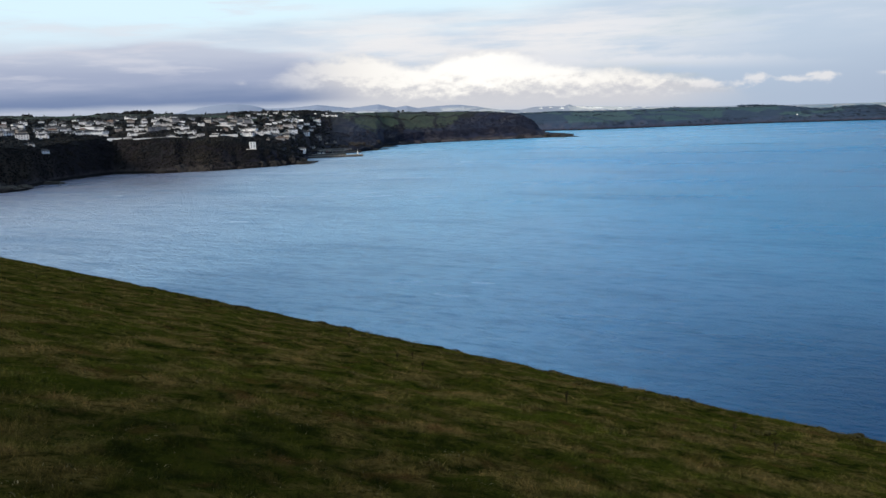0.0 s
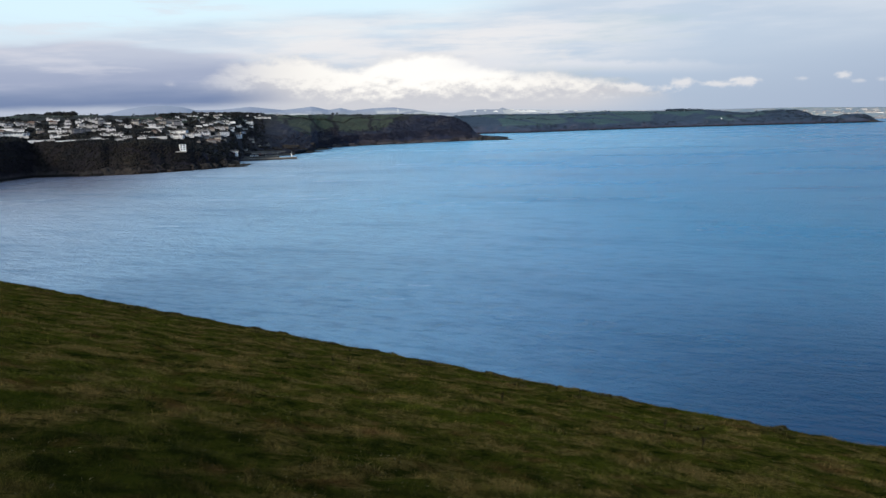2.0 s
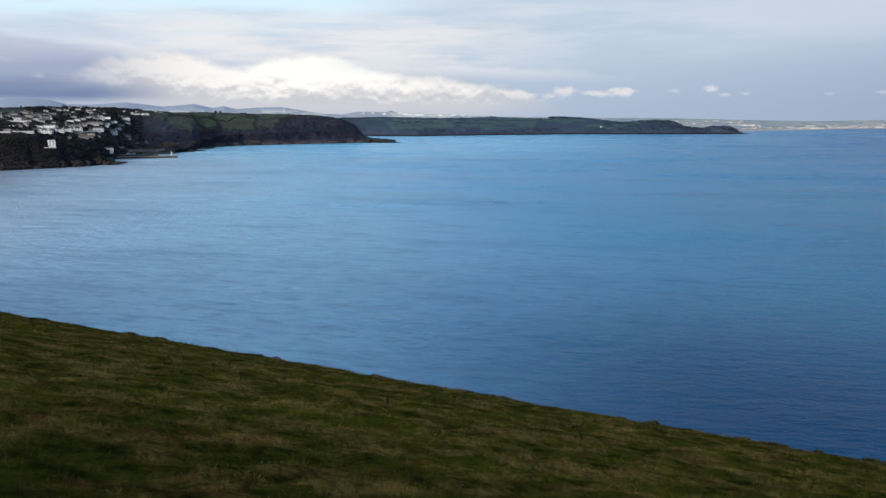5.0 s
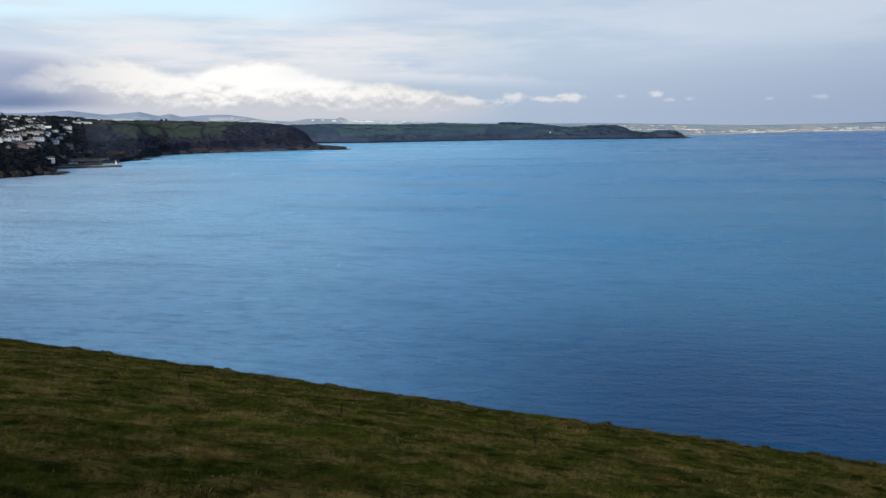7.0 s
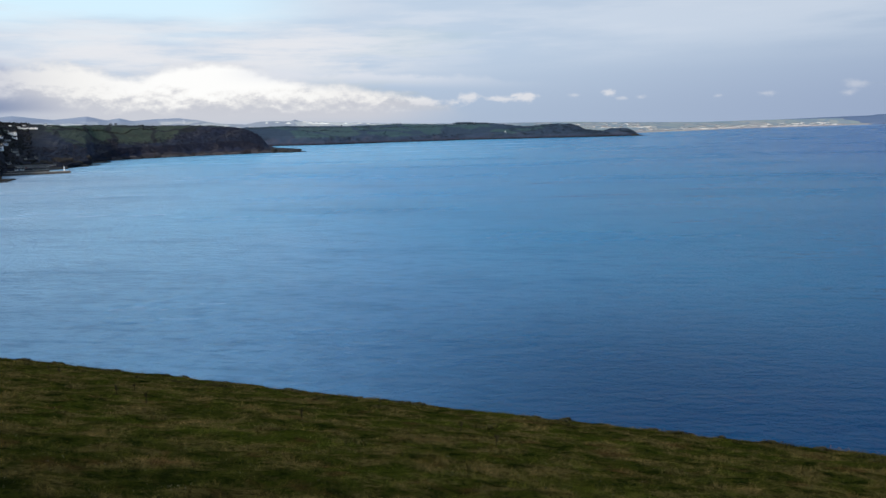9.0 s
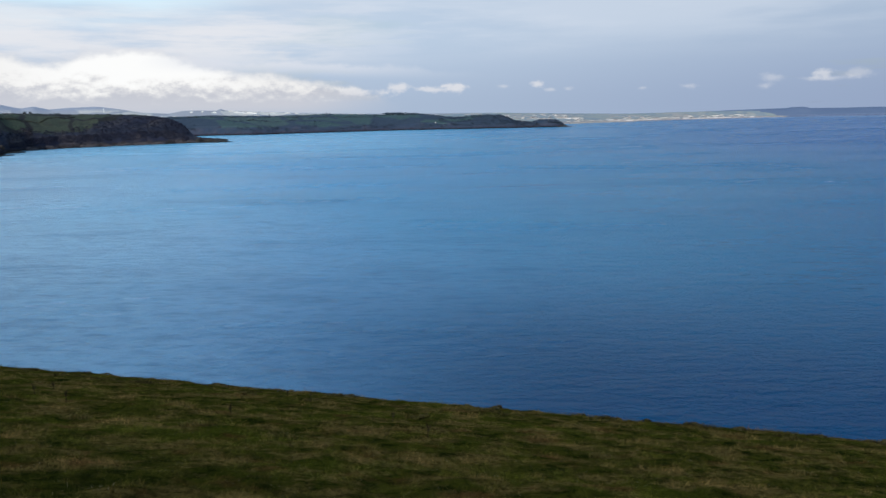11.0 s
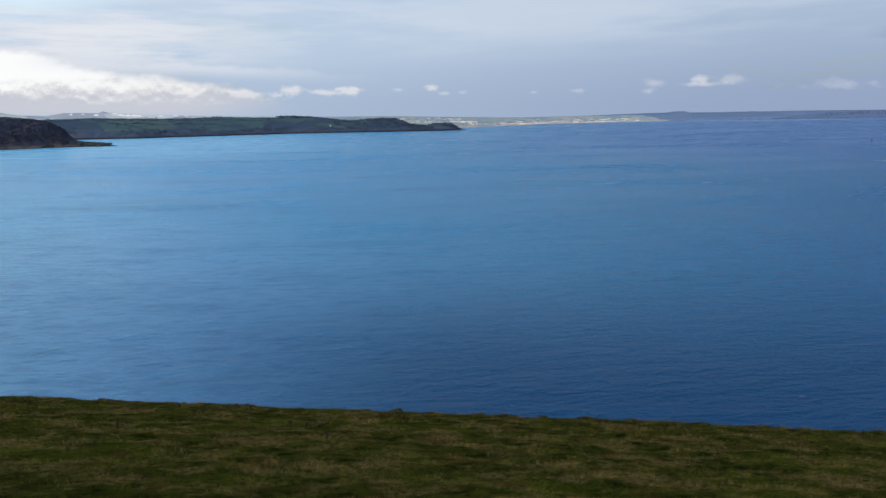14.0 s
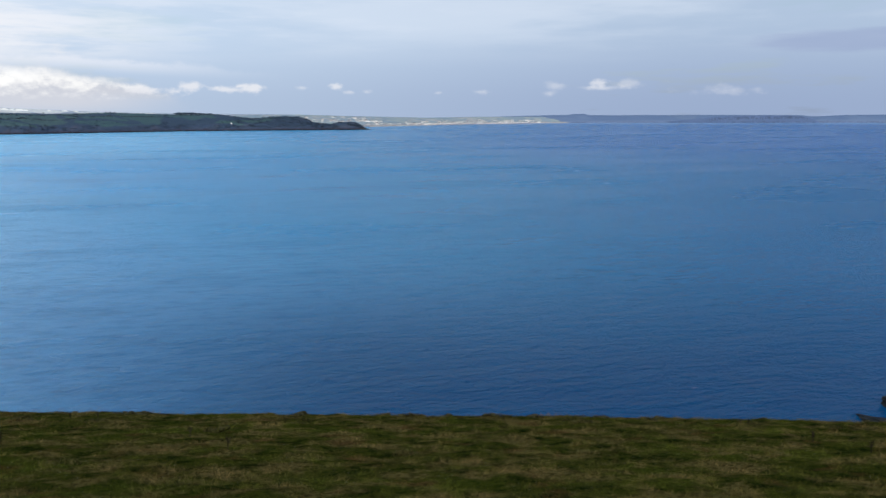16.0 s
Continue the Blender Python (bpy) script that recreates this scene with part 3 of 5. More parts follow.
TOWN_COAST = Coast(
    "headland_town",
    shore=[(-48, 760), (-33, 900), (-29.6, 964), (-28, 1000), (-26.4, 1080), (-24.6, 1142), (-22.9, 1186), (-19.3, 1140), (-15.6, 1132), (-12.2, 1166),
           (-10.9, 1200), (-10.2, 1235), (-9.6, 1500), (-8, 1530), (-6.6, 1545), (-5.7, 1606), (-4.9, 1660), (-4.4, 1860), (-3.4, 1920), (-1.5, 1975), (1.7, 2020),
           (5.4, 2058), (7.8, 2090), (9.2, 2070)],
    cliff=[(-48, 50), (-30, 44), (-27, 42), (-25, 48), (-19, 44), (-15, 38), (-13.4, 29), (-11.6, 17), (-10.4, 7), (-9.7, 4), (-7, 4), (-5.6, 7), (-4.6, 10),
           (-3, 26), (0, 28), (3, 32), (5.0, 34), (5.8, 28), (6.3, 20), (6.7, 12), (7.1, 4), (9.2, 2)],
    ridge=[(-48, 1750), (-16, 1800), (-12, 1950), (-6, 2150), (0, 2280), (4, 2260), (6, 2190), (7.2, 2150), (9.2, 2096)],
    sky=[(-48, 1.4), (-29, 1.12), (-25.9, 0.98), (-22, 1.0), (-20, 0.98), (-17, 0.83), (-14.5, 0.84), (-11.4, 0.84), (-9, 0.78), (-6, 0.58), (-3.5, 0.53), (-1, 0.44),
         (1.8, 0.36), (3.0, 0.33), (3.9, 0.27), (4.6, 0.19), (5.0, 0.12), (5.6, -0.05), (6.2, -0.36), (6.6, -0.74), (6.9, -1.12), (7.2, -1.3), (7.6, -1.38), (8.4, -1.45), (9.2, -1.64)],
    rough=11, seed=1.0)
BLACK_COAST = Coast(
    "headland_far",
    shore=[(2, 2980), (8, 2890), (10.8, 2830), (13.4, 2890), (17.3, 2940), (21, 3015), (25, 3000), (29.3, 3000), (32, 3010), (33.15, 3030)],
    cliff=[(2, 40), (8, 34), (13, 26), (20, 22), (27, 24), (29.2, 20), (30.5, 10), (32, 14), (33.15, 3)],
    ridge=[(2, 3380), (20, 3420), (27, 3300), (29, 3200), (31, 3140), (33.15, 3060)],
    sky=[(2, 0.16), (4.6, 0.13), (8, 0.18), (12.8, 0.07), (16.6, 0.10), (20, -0.01), (22.9, -0.03), (24.2, -0.2), (25.3, -0.3), (26.3, -0.24), (27.2, -0.19), (28.4, -0.21), (28.9, -0.36),
         (29.5, -0.6), (30.6, -0.75), (31.3, -0.61), (32.0, -0.56), (32.5, -0.65), (32.85, -0.85), (33.15, -1.11)],
    rough=9, seed=2.0)
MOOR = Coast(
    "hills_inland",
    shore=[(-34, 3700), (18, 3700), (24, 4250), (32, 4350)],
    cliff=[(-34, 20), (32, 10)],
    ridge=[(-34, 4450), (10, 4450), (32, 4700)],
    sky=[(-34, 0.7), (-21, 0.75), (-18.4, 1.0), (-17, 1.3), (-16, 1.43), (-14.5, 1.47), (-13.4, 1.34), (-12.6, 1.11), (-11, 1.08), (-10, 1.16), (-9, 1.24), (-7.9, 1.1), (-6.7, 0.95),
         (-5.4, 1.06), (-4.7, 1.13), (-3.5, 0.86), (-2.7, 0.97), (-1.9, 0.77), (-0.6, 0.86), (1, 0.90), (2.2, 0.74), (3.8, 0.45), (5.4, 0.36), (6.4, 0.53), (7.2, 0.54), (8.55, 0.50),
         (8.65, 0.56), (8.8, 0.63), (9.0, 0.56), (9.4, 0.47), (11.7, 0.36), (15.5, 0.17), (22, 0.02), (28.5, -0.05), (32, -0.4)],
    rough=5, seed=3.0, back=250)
BAY_COAST = Coast(
    "coast_across_bay",
    shore=[(24, 3620), (33, 3700), (37.4, 4050), (41, 4350), (43, 4440), (45.4, 4650), (50, 4800)],
    cliff=[(24, 5), (50, 5)],
    ridge=[(24, 4200), (34, 4450), (46.5, 4880), (50, 4900)],
    sky=[(24, -0.06), (28.5, -0.06), (33, -0.2), (37.4, -0.31), (41, -0.27), (45, -0.27), (47.5, -0.3), (50, -0.6)],
    rough=5, seed=4.0, back=60)
MOUTH_COAST = Coast(
    "headland_bay_mouth",
    shore=[(35, 4700), (41, 4800), (44, 4790), (46, 4720), (57, 4740), (63.4, 4760), (70, 4790), (96, 4790)],
    cliff=[(35, 4), (46, 8), (50, 12), (58, 16), (96, 16)],
    ridge=[(35, 4880), (96, 4880)],
    sky=[(35, -0.62), (37, -0.44), (40, -0.32), (42, -0.27), (44, -0.22), (46.5, -0.17), (47.6, -0.15), (47.9, -0.09), (48.7, -0.09), (49, -0.18), (51, -0.2), (52.6, -0.18), (54, -0.2), (56, -0.185),
         (58, -0.2), (60.5, -0.215), (62.8, -0.23), (63.4, -0.3), (63.9, -0.3), (65.5, -0.22), (70, -0.2), (96, -0.18)],
    rough=4, seed=4.4, back=60)
POINT_COAST = Coast(
    "headland_wooded_point",
    shore=[(54.2, 4720), (58, 4715), (62.8, 4715), (63.9, 4720)],
    cliff=[(54.2, 2), (57, 10), (59, 18), (62.6, 22), (63.4, 14), (63.9, 2)],
    ridge=[(54.2, 4745), (63.9, 4745)],
    sky=[(54.2, -0.69), (55.6, -0.50), (57.2, -0.34), (58.6, -0.27), (60.4, -0.24), (61.2, -0.25), (62.2, -0.24), (62.9, -0.31), (63.4, -0.44), (63.9, -0.68)],
    rough=5, seed=5.2, back=60)

DARK_WOOD = (0.021, 0.021, 0.022)
# thicket tones away from the near cliff are blued: painted haze
TOWN_COAST.build(land_material("coast_near_ground", (0.034, 0.052, 0.034), (0.058, 0.064, 0.046), DARK_WOOD, (0.048, 0.042, 0.044), 95.0, tide=True, thicket=((0.021, 0.025, 0.046), (0.052, 0.047, 0.056), 36.0, 36.0, -60.0, 150.0, -1500.0, 30.0, ((0.013, 0.0115, 0.014), (0.033, 0.026, 0.019)))), "dark wooded headland with brown sea cliffs", 560)
# fields and woods of the far headland blued: haze painted into the ground
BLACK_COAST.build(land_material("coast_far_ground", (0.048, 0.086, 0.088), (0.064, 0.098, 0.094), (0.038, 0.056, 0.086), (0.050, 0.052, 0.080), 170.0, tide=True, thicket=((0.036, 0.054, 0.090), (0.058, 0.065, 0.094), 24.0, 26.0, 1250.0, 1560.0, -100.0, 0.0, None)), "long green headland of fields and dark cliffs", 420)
# pale lower fields and bluish tops: sunlight and haze put into the colours
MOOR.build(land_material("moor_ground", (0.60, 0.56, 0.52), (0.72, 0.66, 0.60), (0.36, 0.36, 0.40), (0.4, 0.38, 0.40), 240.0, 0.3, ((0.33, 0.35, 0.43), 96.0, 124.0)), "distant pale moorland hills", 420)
# sunlit, hazy look painted as pale ground colours
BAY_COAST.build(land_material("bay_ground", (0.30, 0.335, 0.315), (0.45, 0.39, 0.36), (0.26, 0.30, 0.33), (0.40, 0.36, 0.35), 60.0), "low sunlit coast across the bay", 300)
# blue-grey of the mouth and its point is haze painted into their colours
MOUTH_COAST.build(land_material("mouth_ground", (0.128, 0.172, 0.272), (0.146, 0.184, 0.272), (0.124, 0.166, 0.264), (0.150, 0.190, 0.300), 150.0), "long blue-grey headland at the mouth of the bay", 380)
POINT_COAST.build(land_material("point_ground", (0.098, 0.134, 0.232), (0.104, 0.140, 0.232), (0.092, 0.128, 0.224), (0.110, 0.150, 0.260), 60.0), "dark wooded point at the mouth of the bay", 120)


# ---------------------------------------------------------------- parts
def part(name, me, parent, label=""):
    ob = new(name, me)
    ob.parent = parent
    if label:
        ob["label"] = label
    return ob


def thing(name, label, category, group="", m=None):
    ob = new(name)
    ob.empty_display_size = 0.5
    if m is not None:
        ob.matrix_basis = m
    return tagged(ob, label, category, group)


def boxes_mesh(name, items, mat, bevel=0.0):
    """Boxes (centre x, y, base z, size x, y, z) in one mesh."""
    bm = bmesh.new()
    for cx, cy, z0, sx, sy, sz in items:
        r = bmesh.ops.create_cube(bm, size=1.0)
        bmesh.ops.scale(bm, vec=(sx, sy, sz), verts=r["verts"])
        bmesh.ops.translate(bm, vec=(cx, cy, z0 + sz / 2), verts=r["verts"])
    if bevel:
        bmesh.ops.bevel(bm, geom=bm.edges[:], offset=bevel, segments=1, affect="EDGES")
    me = bpy.data.meshes.new(name)
    bm.to_mesh(me)
    bm.free()
    me.materials.append(mat)
    return me


ICO = None


def ico():
    global ICO
    if ICO is None:
        bm = bmesh.new()
        bmesh.ops.create_icosphere(bm, subdivisions=1, radius=1.0)
        ICO = (np.array([v.co[:] for v in bm.verts]), np.array([[v.index for v in f.verts] for f in bm.faces]))
        bm.free()
    return ICO


OCTA = (np.array([(1, 0, 0), (-1, 0, 0), (0, 1, 0), (0, -1, 0), (0, 0, 1), (0, 0, -1)], float),
        np.array([(0, 2, 4), (2, 1, 4), (1, 3, 4), (3, 0, 4), (2, 0, 5), (1, 2, 5), (3, 1, 5), (0, 3, 5)]))


def clump_arrays(places, sizes, rng, flat=0.8, jag=0.42, coarse=False):
    """Many small uneven clumps: vertices and triangles."""
    v0, f0 = OCTA if coarse else ico()
    n, k = len(places), len(v0)
    spin = rng.uniform(0, 2 * np.pi, n)
    c, s = np.cos(spin), np.sin(spin)
    V = np.repeat(v0[None], n, 0) * (1 + rng.uniform(-jag, jag, (n, k, 1)))
    X = V[..., 0] * c[:, None] - V[..., 1] * s[:, None]
    Y = V[..., 0] * s[:, None] + V[..., 1] * c[:, None]
    V = np.stack([X, Y, V[..., 2] * flat], -1) * np.asarray(sizes)[:, None, None] + np.asarray(places)[:, None, :]
    F = f0[None] + (np.arange(n) * k)[:, None, None]
    return V.reshape(-1, 3), F.reshape(-1, 3)


WOOD_NEAR = clumps("wood_near", (0.010, 0.011, 0.012), (0.013, 0.013, 0.014), (0.024, 0.021, 0.017))
# paler, bluer copy of the near wood: haze painted into its colour
WOOD_HAZED = clumps("wood_hazed", (0.018, 0.021, 0.038), (0.021, 0.025, 0.043), (0.034, 0.033, 0.047))
WOOD_HARBOUR = clumps("wood_harbour", (0.026, 0.028, 0.042), (0.032, 0.033, 0.047), (0.062, 0.055, 0.060))
# far wood and far hedge tones below carry the distance haze in their colour
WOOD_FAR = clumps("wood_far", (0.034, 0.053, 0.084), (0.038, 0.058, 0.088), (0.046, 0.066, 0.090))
HEDGE = clumps("hedge_leaves", (0.022, 0.028, 0.024), (0.030, 0.036, 0.028), (0.04, 0.036, 0.028))
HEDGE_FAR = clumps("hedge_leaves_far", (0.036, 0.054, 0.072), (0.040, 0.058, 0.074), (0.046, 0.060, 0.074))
BARK = speckled("bark", (0.06, 0.05, 0.04), (0.11, 0.09, 0.07), 2.0)
RENDER_WHITE = by_piece("painted_render", (0.82, 0.81, 0.80), (0.26, 0.24, 0.23), bias=2.1)
RENDER_GREY = by_piece("stone_wall", (0.20, 0.17, 0.15), (0.46, 0.42, 0.37))
SLATE = by_piece("slate_roof", (0.030, 0.030, 0.036), (0.080, 0.074, 0.074), 0.8)
TILE_RED = by_piece("clay_tile_roof", (0.13, 0.07, 0.05), (0.15, 0.10, 0.08), 0.85)
GLASS, _, gb = material("window_glass", 0.15)
gb.inputs["Base Color"].default_value = (0.03, 0.035, 0.045, 1)
gb.inputs["Specular IOR Level"].default_value = 0.5
DOOR = by_piece("painted_door", (0.10, 0.16, 0.25), (0.28, 0.10, 0.08), 0.5)
PIER_STONE = speckled("pier_granite", (0.055, 0.048, 0.042), (0.10, 0.09, 0.078), 0.5, 0.9, 0.1)
WHITEWASH = speckled("whitewash", (0.80, 0.80, 0.78), (0.72, 0.72, 0.70), 0.9, 0.7, 0.01, c=(0.62, 0.60, 0.56))
CONCRETE = speckled("quay_concrete", (0.24, 0.22, 0.20), (0.34, 0.32, 0.29), 0.4, 0.9, 0.03)
ROCK = speckled("sea_rock", (0.016, 0.014, 0.013), (0.040, 0.033, 0.028), 0.35, 0.85, 0.35, 0.05)
CLAY = speckled("china_clay", (0.78, 0.76, 0.72), (0.62, 0.60, 0.56), 0.02, 0.9, 1.5)
SAND = speckled("beach_sand", (0.62, 0.52, 0.40), (0.50, 0.42, 0.33), 0.03, 0.95, 0.3)
STEEL_WHITE = speckled("white_steel", (0.80, 0.80, 0.80), (0.74, 0.74, 0.74), 0.3, 0.4, 0.002)


# ---------------------------------------------------------------- houses
def roof_mesh(name, w, d, z, rise, mat, over=0.45, hip=0.0, cross=()):
    """A pitched roof with thickness, ridge along x, hipped by that many metres; cross: gables (x, width) that face the front."""
    bm = bmesh.new()
    hw, hd = w / 2 + over, d / 2 + over

    def wedge(pts_low, ridge):
        low = [bm.verts.new(p) for p in pts_low]
        under = [bm.verts.new((p[0], p[1], p[2] - 0.25)) for p in pts_low]
        r = [bm.verts.new(p) for p in ridge]
        bm.faces.new((low[0], low[1], r[1], r[0]))
        bm.faces.new((low[2], low[3], r[0], r[1]))
        bm.faces.new((low[1], low[2], r[1]))
        bm.faces.new((low[3], low[0], r[0]))
        bm.faces.new(under[::-1])
        for i in range(4):
            j = (i + 1) % 4
            bm.faces.new((low[j], low[i], under[i], under[j]))

    wedge([(-hw, -hd, z), (hw, -hd, z), (hw, hd, z), (-hw, hd, z)], [(-hw + hip, 0, z + rise), (hw - hip, 0, z + rise)])
    for cx, cw in cross:
        c = cw / 2 + 0.3
        wedge([(cx + c, -hd - 0.7, z + 0.05), (cx + c, 0, z + 0.05), (cx - c, 0, z + 0.05), (cx - c, -hd - 0.7, z + 0.05)],
              [(cx, -hd - 0.7, z + rise * 0.86), (cx, 0, z + rise * 0.86)][::-1])
    bmesh.ops.recalc_face_normals(bm, faces=bm.faces[:])
    me = bpy.data.meshes.new(name)
    bm.to_mesh(me)
    bm.free()
    me.materials.append(mat)
    return me


def gable_wall_mesh(name, w, d, h, rise, mat, cross=(), plinth=3.0):
    """Walls with gable ends at both sides, a foundation that goes into the slope, and gabled bays to the front."""
    bm = bmesh.new()

    def prism(outline, p0, p1, axis):
        a = [bm.verts.new((p0, *o) if axis == "x" else (o[0], p0, o[1])) for o in outline]
        b = [bm.verts.new((p1, *o) if axis == "x" else (o[0], p1, o[1])) for o in outline]
        bm.faces.new(a)
        bm.faces.new(b[::-1])
        for i in range(len(a)):
            j = (i + 1) % len(a)
            bm.faces.new((a[j], a[i], b[i], b[j]))

    hd = d / 2
    prism([(-hd, -plinth), (hd, -plinth), (hd, h), (0, h + rise - 0.15), (-hd, h)], -w / 2, w / 2, "x")
    for cx, cw in cross:
        prism([(cx - cw / 2, -plinth), (cx + cw / 2, -plinth), (cx + cw / 2, h), (cx, h + rise * 0.86 - 0.15), (cx - cw / 2, h)], -hd - 0.7, -hd + 0.4, "y")
    bmesh.ops.recalc_face_normals(bm, faces=bm.faces[:])
    me = bpy.data.meshes.new(name)
    bm.to_mesh(me)
    bm.free()
    me.materials.append(mat)
    return me


def pane_mesh():
    return boxes_mesh("window", [(0, 0, 0, 1.15, 0.12, 1.35)], GLASS)


PANE = pane_mesh()
PANE_WIDE = boxes_mesh("window", [(0, 0, 0, 2.3, 0.12, 1.4)], GLASS)
LEAF = boxes_mesh("door", [(0, 0, 0, 1.0, 0.14, 2.05)], DOOR)
STACK = boxes_mesh("chimney", [(0, 0, 0, 0.9, 0.7, 2.0), (0, 0, 2.0, 1.05, 0.85, 0.15), (-0.2, 0, 2.15, 0.28, 0.28, 0.4), (0.2, 0, 2.15, 0.28, 0.28, 0.4)], RENDER_GREY)


def house(w, d, h, rise, wall, roof, storeys, bays, label, cross=(), stacks=1, hip=0.0, wide=False, category="house"):
    ob = thing("house", label, category, "houses of the harbour town")
    part("wall", gable_wall_mesh("wall", w, d, h, 0.2 if hip else rise, wall, cross), ob)
    top = part("roof", roof_mesh("roof", w, d, h, rise, roof, hip=hip, cross=cross), ob)
    for s in range(stacks):
        c = part("chimney", STACK, top)
        c.location = ((s - (stacks - 1) / 2) * (w * 0.8 / max(stacks - 1, 1)) + (w * 0.36 if stacks == 1 and not hip else 0), 0, h + rise - 0.9)
    step = w / bays
    for k in range(storeys):
        for i in range(bays):
            x = -w / 2 + step * (i + 0.5)
            depth = next((0.7 for cx, cw in cross if abs(x - cx) < cw / 2), 0.0)
            if k == 0 and i == bays // 2:
                p = part("door", LEAF, ob)
                p.location = (x, -d / 2 - depth - 0.04, 0.05)
                continue
            p = part("window", PANE_WIDE if wide else PANE, ob)
            p.location = (x, -d / 2 - depth - 0.04, 0.95 + 2.7 * k)
    return ob


def flat_house(w, d, h, wall, storeys, bays, label):
    ob = thing("house", label, "house", "houses of the harbour town")
    part("wall", boxes_mesh("wall", [(0, 0, -3, w, d, h + 3)], wall), ob)
    part("roof", boxes_mesh("roof", [(0, 0, h + 0.004, w + 0.5, d + 0.5, 0.35)], SLATE, 0.05), ob)
    part("balcony", boxes_mesh("balcony", [(0, -d / 2 - 0.8, 2.75, w * 0.8, 1.6, 0.2), (0, -d / 2 - 1.55, 2.95, w * 0.8, 0.08, 0.9)], wall), ob)
    for k in range(storeys):
        for i in range(bays):
            p = part("window", PANE_WIDE, ob)
            p.location = (-w / 2 + w / bays * (i + 0.5), -d / 2 - 0.04, 0.9 + 2.9 * k)
    return ob


KINDS = [
    house(9, 8, 5.6, 3.4, RENDER_WHITE, SLATE, 2, 3, "white rendered two-storey house with slate roof on the hillside"),
    house(11, 8, 5.4, 3.2, RENDER_WHITE, SLATE, 2, 4, "white house with front gable and grey slate roof", cross=((-3.2, 4.2),), stacks=2),
    house(13, 9, 5.6, 3.6, RENDER_WHITE, SLATE, 2, 4, "white twin-gabled villa with slate roof above the cliff", cross=((-4.2, 4.0), (4.2, 4.0)), stacks=2),
    house(13, 8, 3.0, 2.6, RENDER_WHITE, SLATE, 1, 4, "low white bungalow with slate roof among shrubs", hip=3.0, wide=True),
    house(26, 8, 5.6, 3.2, RENDER_WHITE, SLATE, 2, 9, "long pale terrace of joined cottages under slate", cross=((-9, 3.6), (0, 3.6), (9, 3.6)), stacks=4),
    house(10, 8, 5.4, 3.3, RENDER_GREY, SLATE, 2, 3, "grey stone two-storey house with slate roof", stacks=2),
    house(15, 9, 8.2, 3.4, RENDER_WHITE, SLATE, 3, 5, "tall cream guest house with hipped slate roof", hip=3.5, stacks=2),
    house(12, 8, 5.2, 3.0, RENDER_GREY, TILE_RED, 2, 4, "stone house with weathered red tile roof", hip=2.5),
    flat_house(15, 9, 6.2, RENDER_WHITE, 2, 4, "flat-roofed white modern house with long balcony"),
]
KINDS.append(house(24, 7, 2.9, 1.5, RENDER_WHITE, SLATE, 1, 8, "long low pale building at the edge of the cliff", hip=2.0, wide=True, stacks=0))
USED = [False] * len(KINDS)
HOUSES = []       # bearings and distances taken


def stand_at(coast, az, el):
    """Distance at which the ground of the coast is seen at that elevation."""
    ds, dc, zc, dr, zr = (float(v) for v in coast.profile(np.array(az)))
    d = np.linspace(dc + 4, dr, 160)
    e = np.degrees(np.arctan2(coast.height(np.full(160, az), d) - EYE, d))
    k = int(np.argmax(e >= el)) if (e >= el).any() else 159
    return float(d[k])


def put_house(kind, coast, az, d, turn=0.0, scale=1.0, lift=0.0):
    x, y = (float(v) for v in polar(az, d))
    z = float(coast.height(np.array([az]), np.array([d]))[0]) + lift
    broad, tall = scale * 1.2, scale * 0.72
    m = pose(x, y, z, 0, 0, -az + turn) @ Matrix.Diagonal((broad, scale, tall, 1))
    if USED[kind]:
        ob = copy_thing(KINDS[kind], m)
        ob.scale = (broad, scale, tall)
    else:
        ob = KINDS[kind]
        ob.matrix_basis = m
        USED[kind] = True
    HOUSES.append((x, y))
    return ob


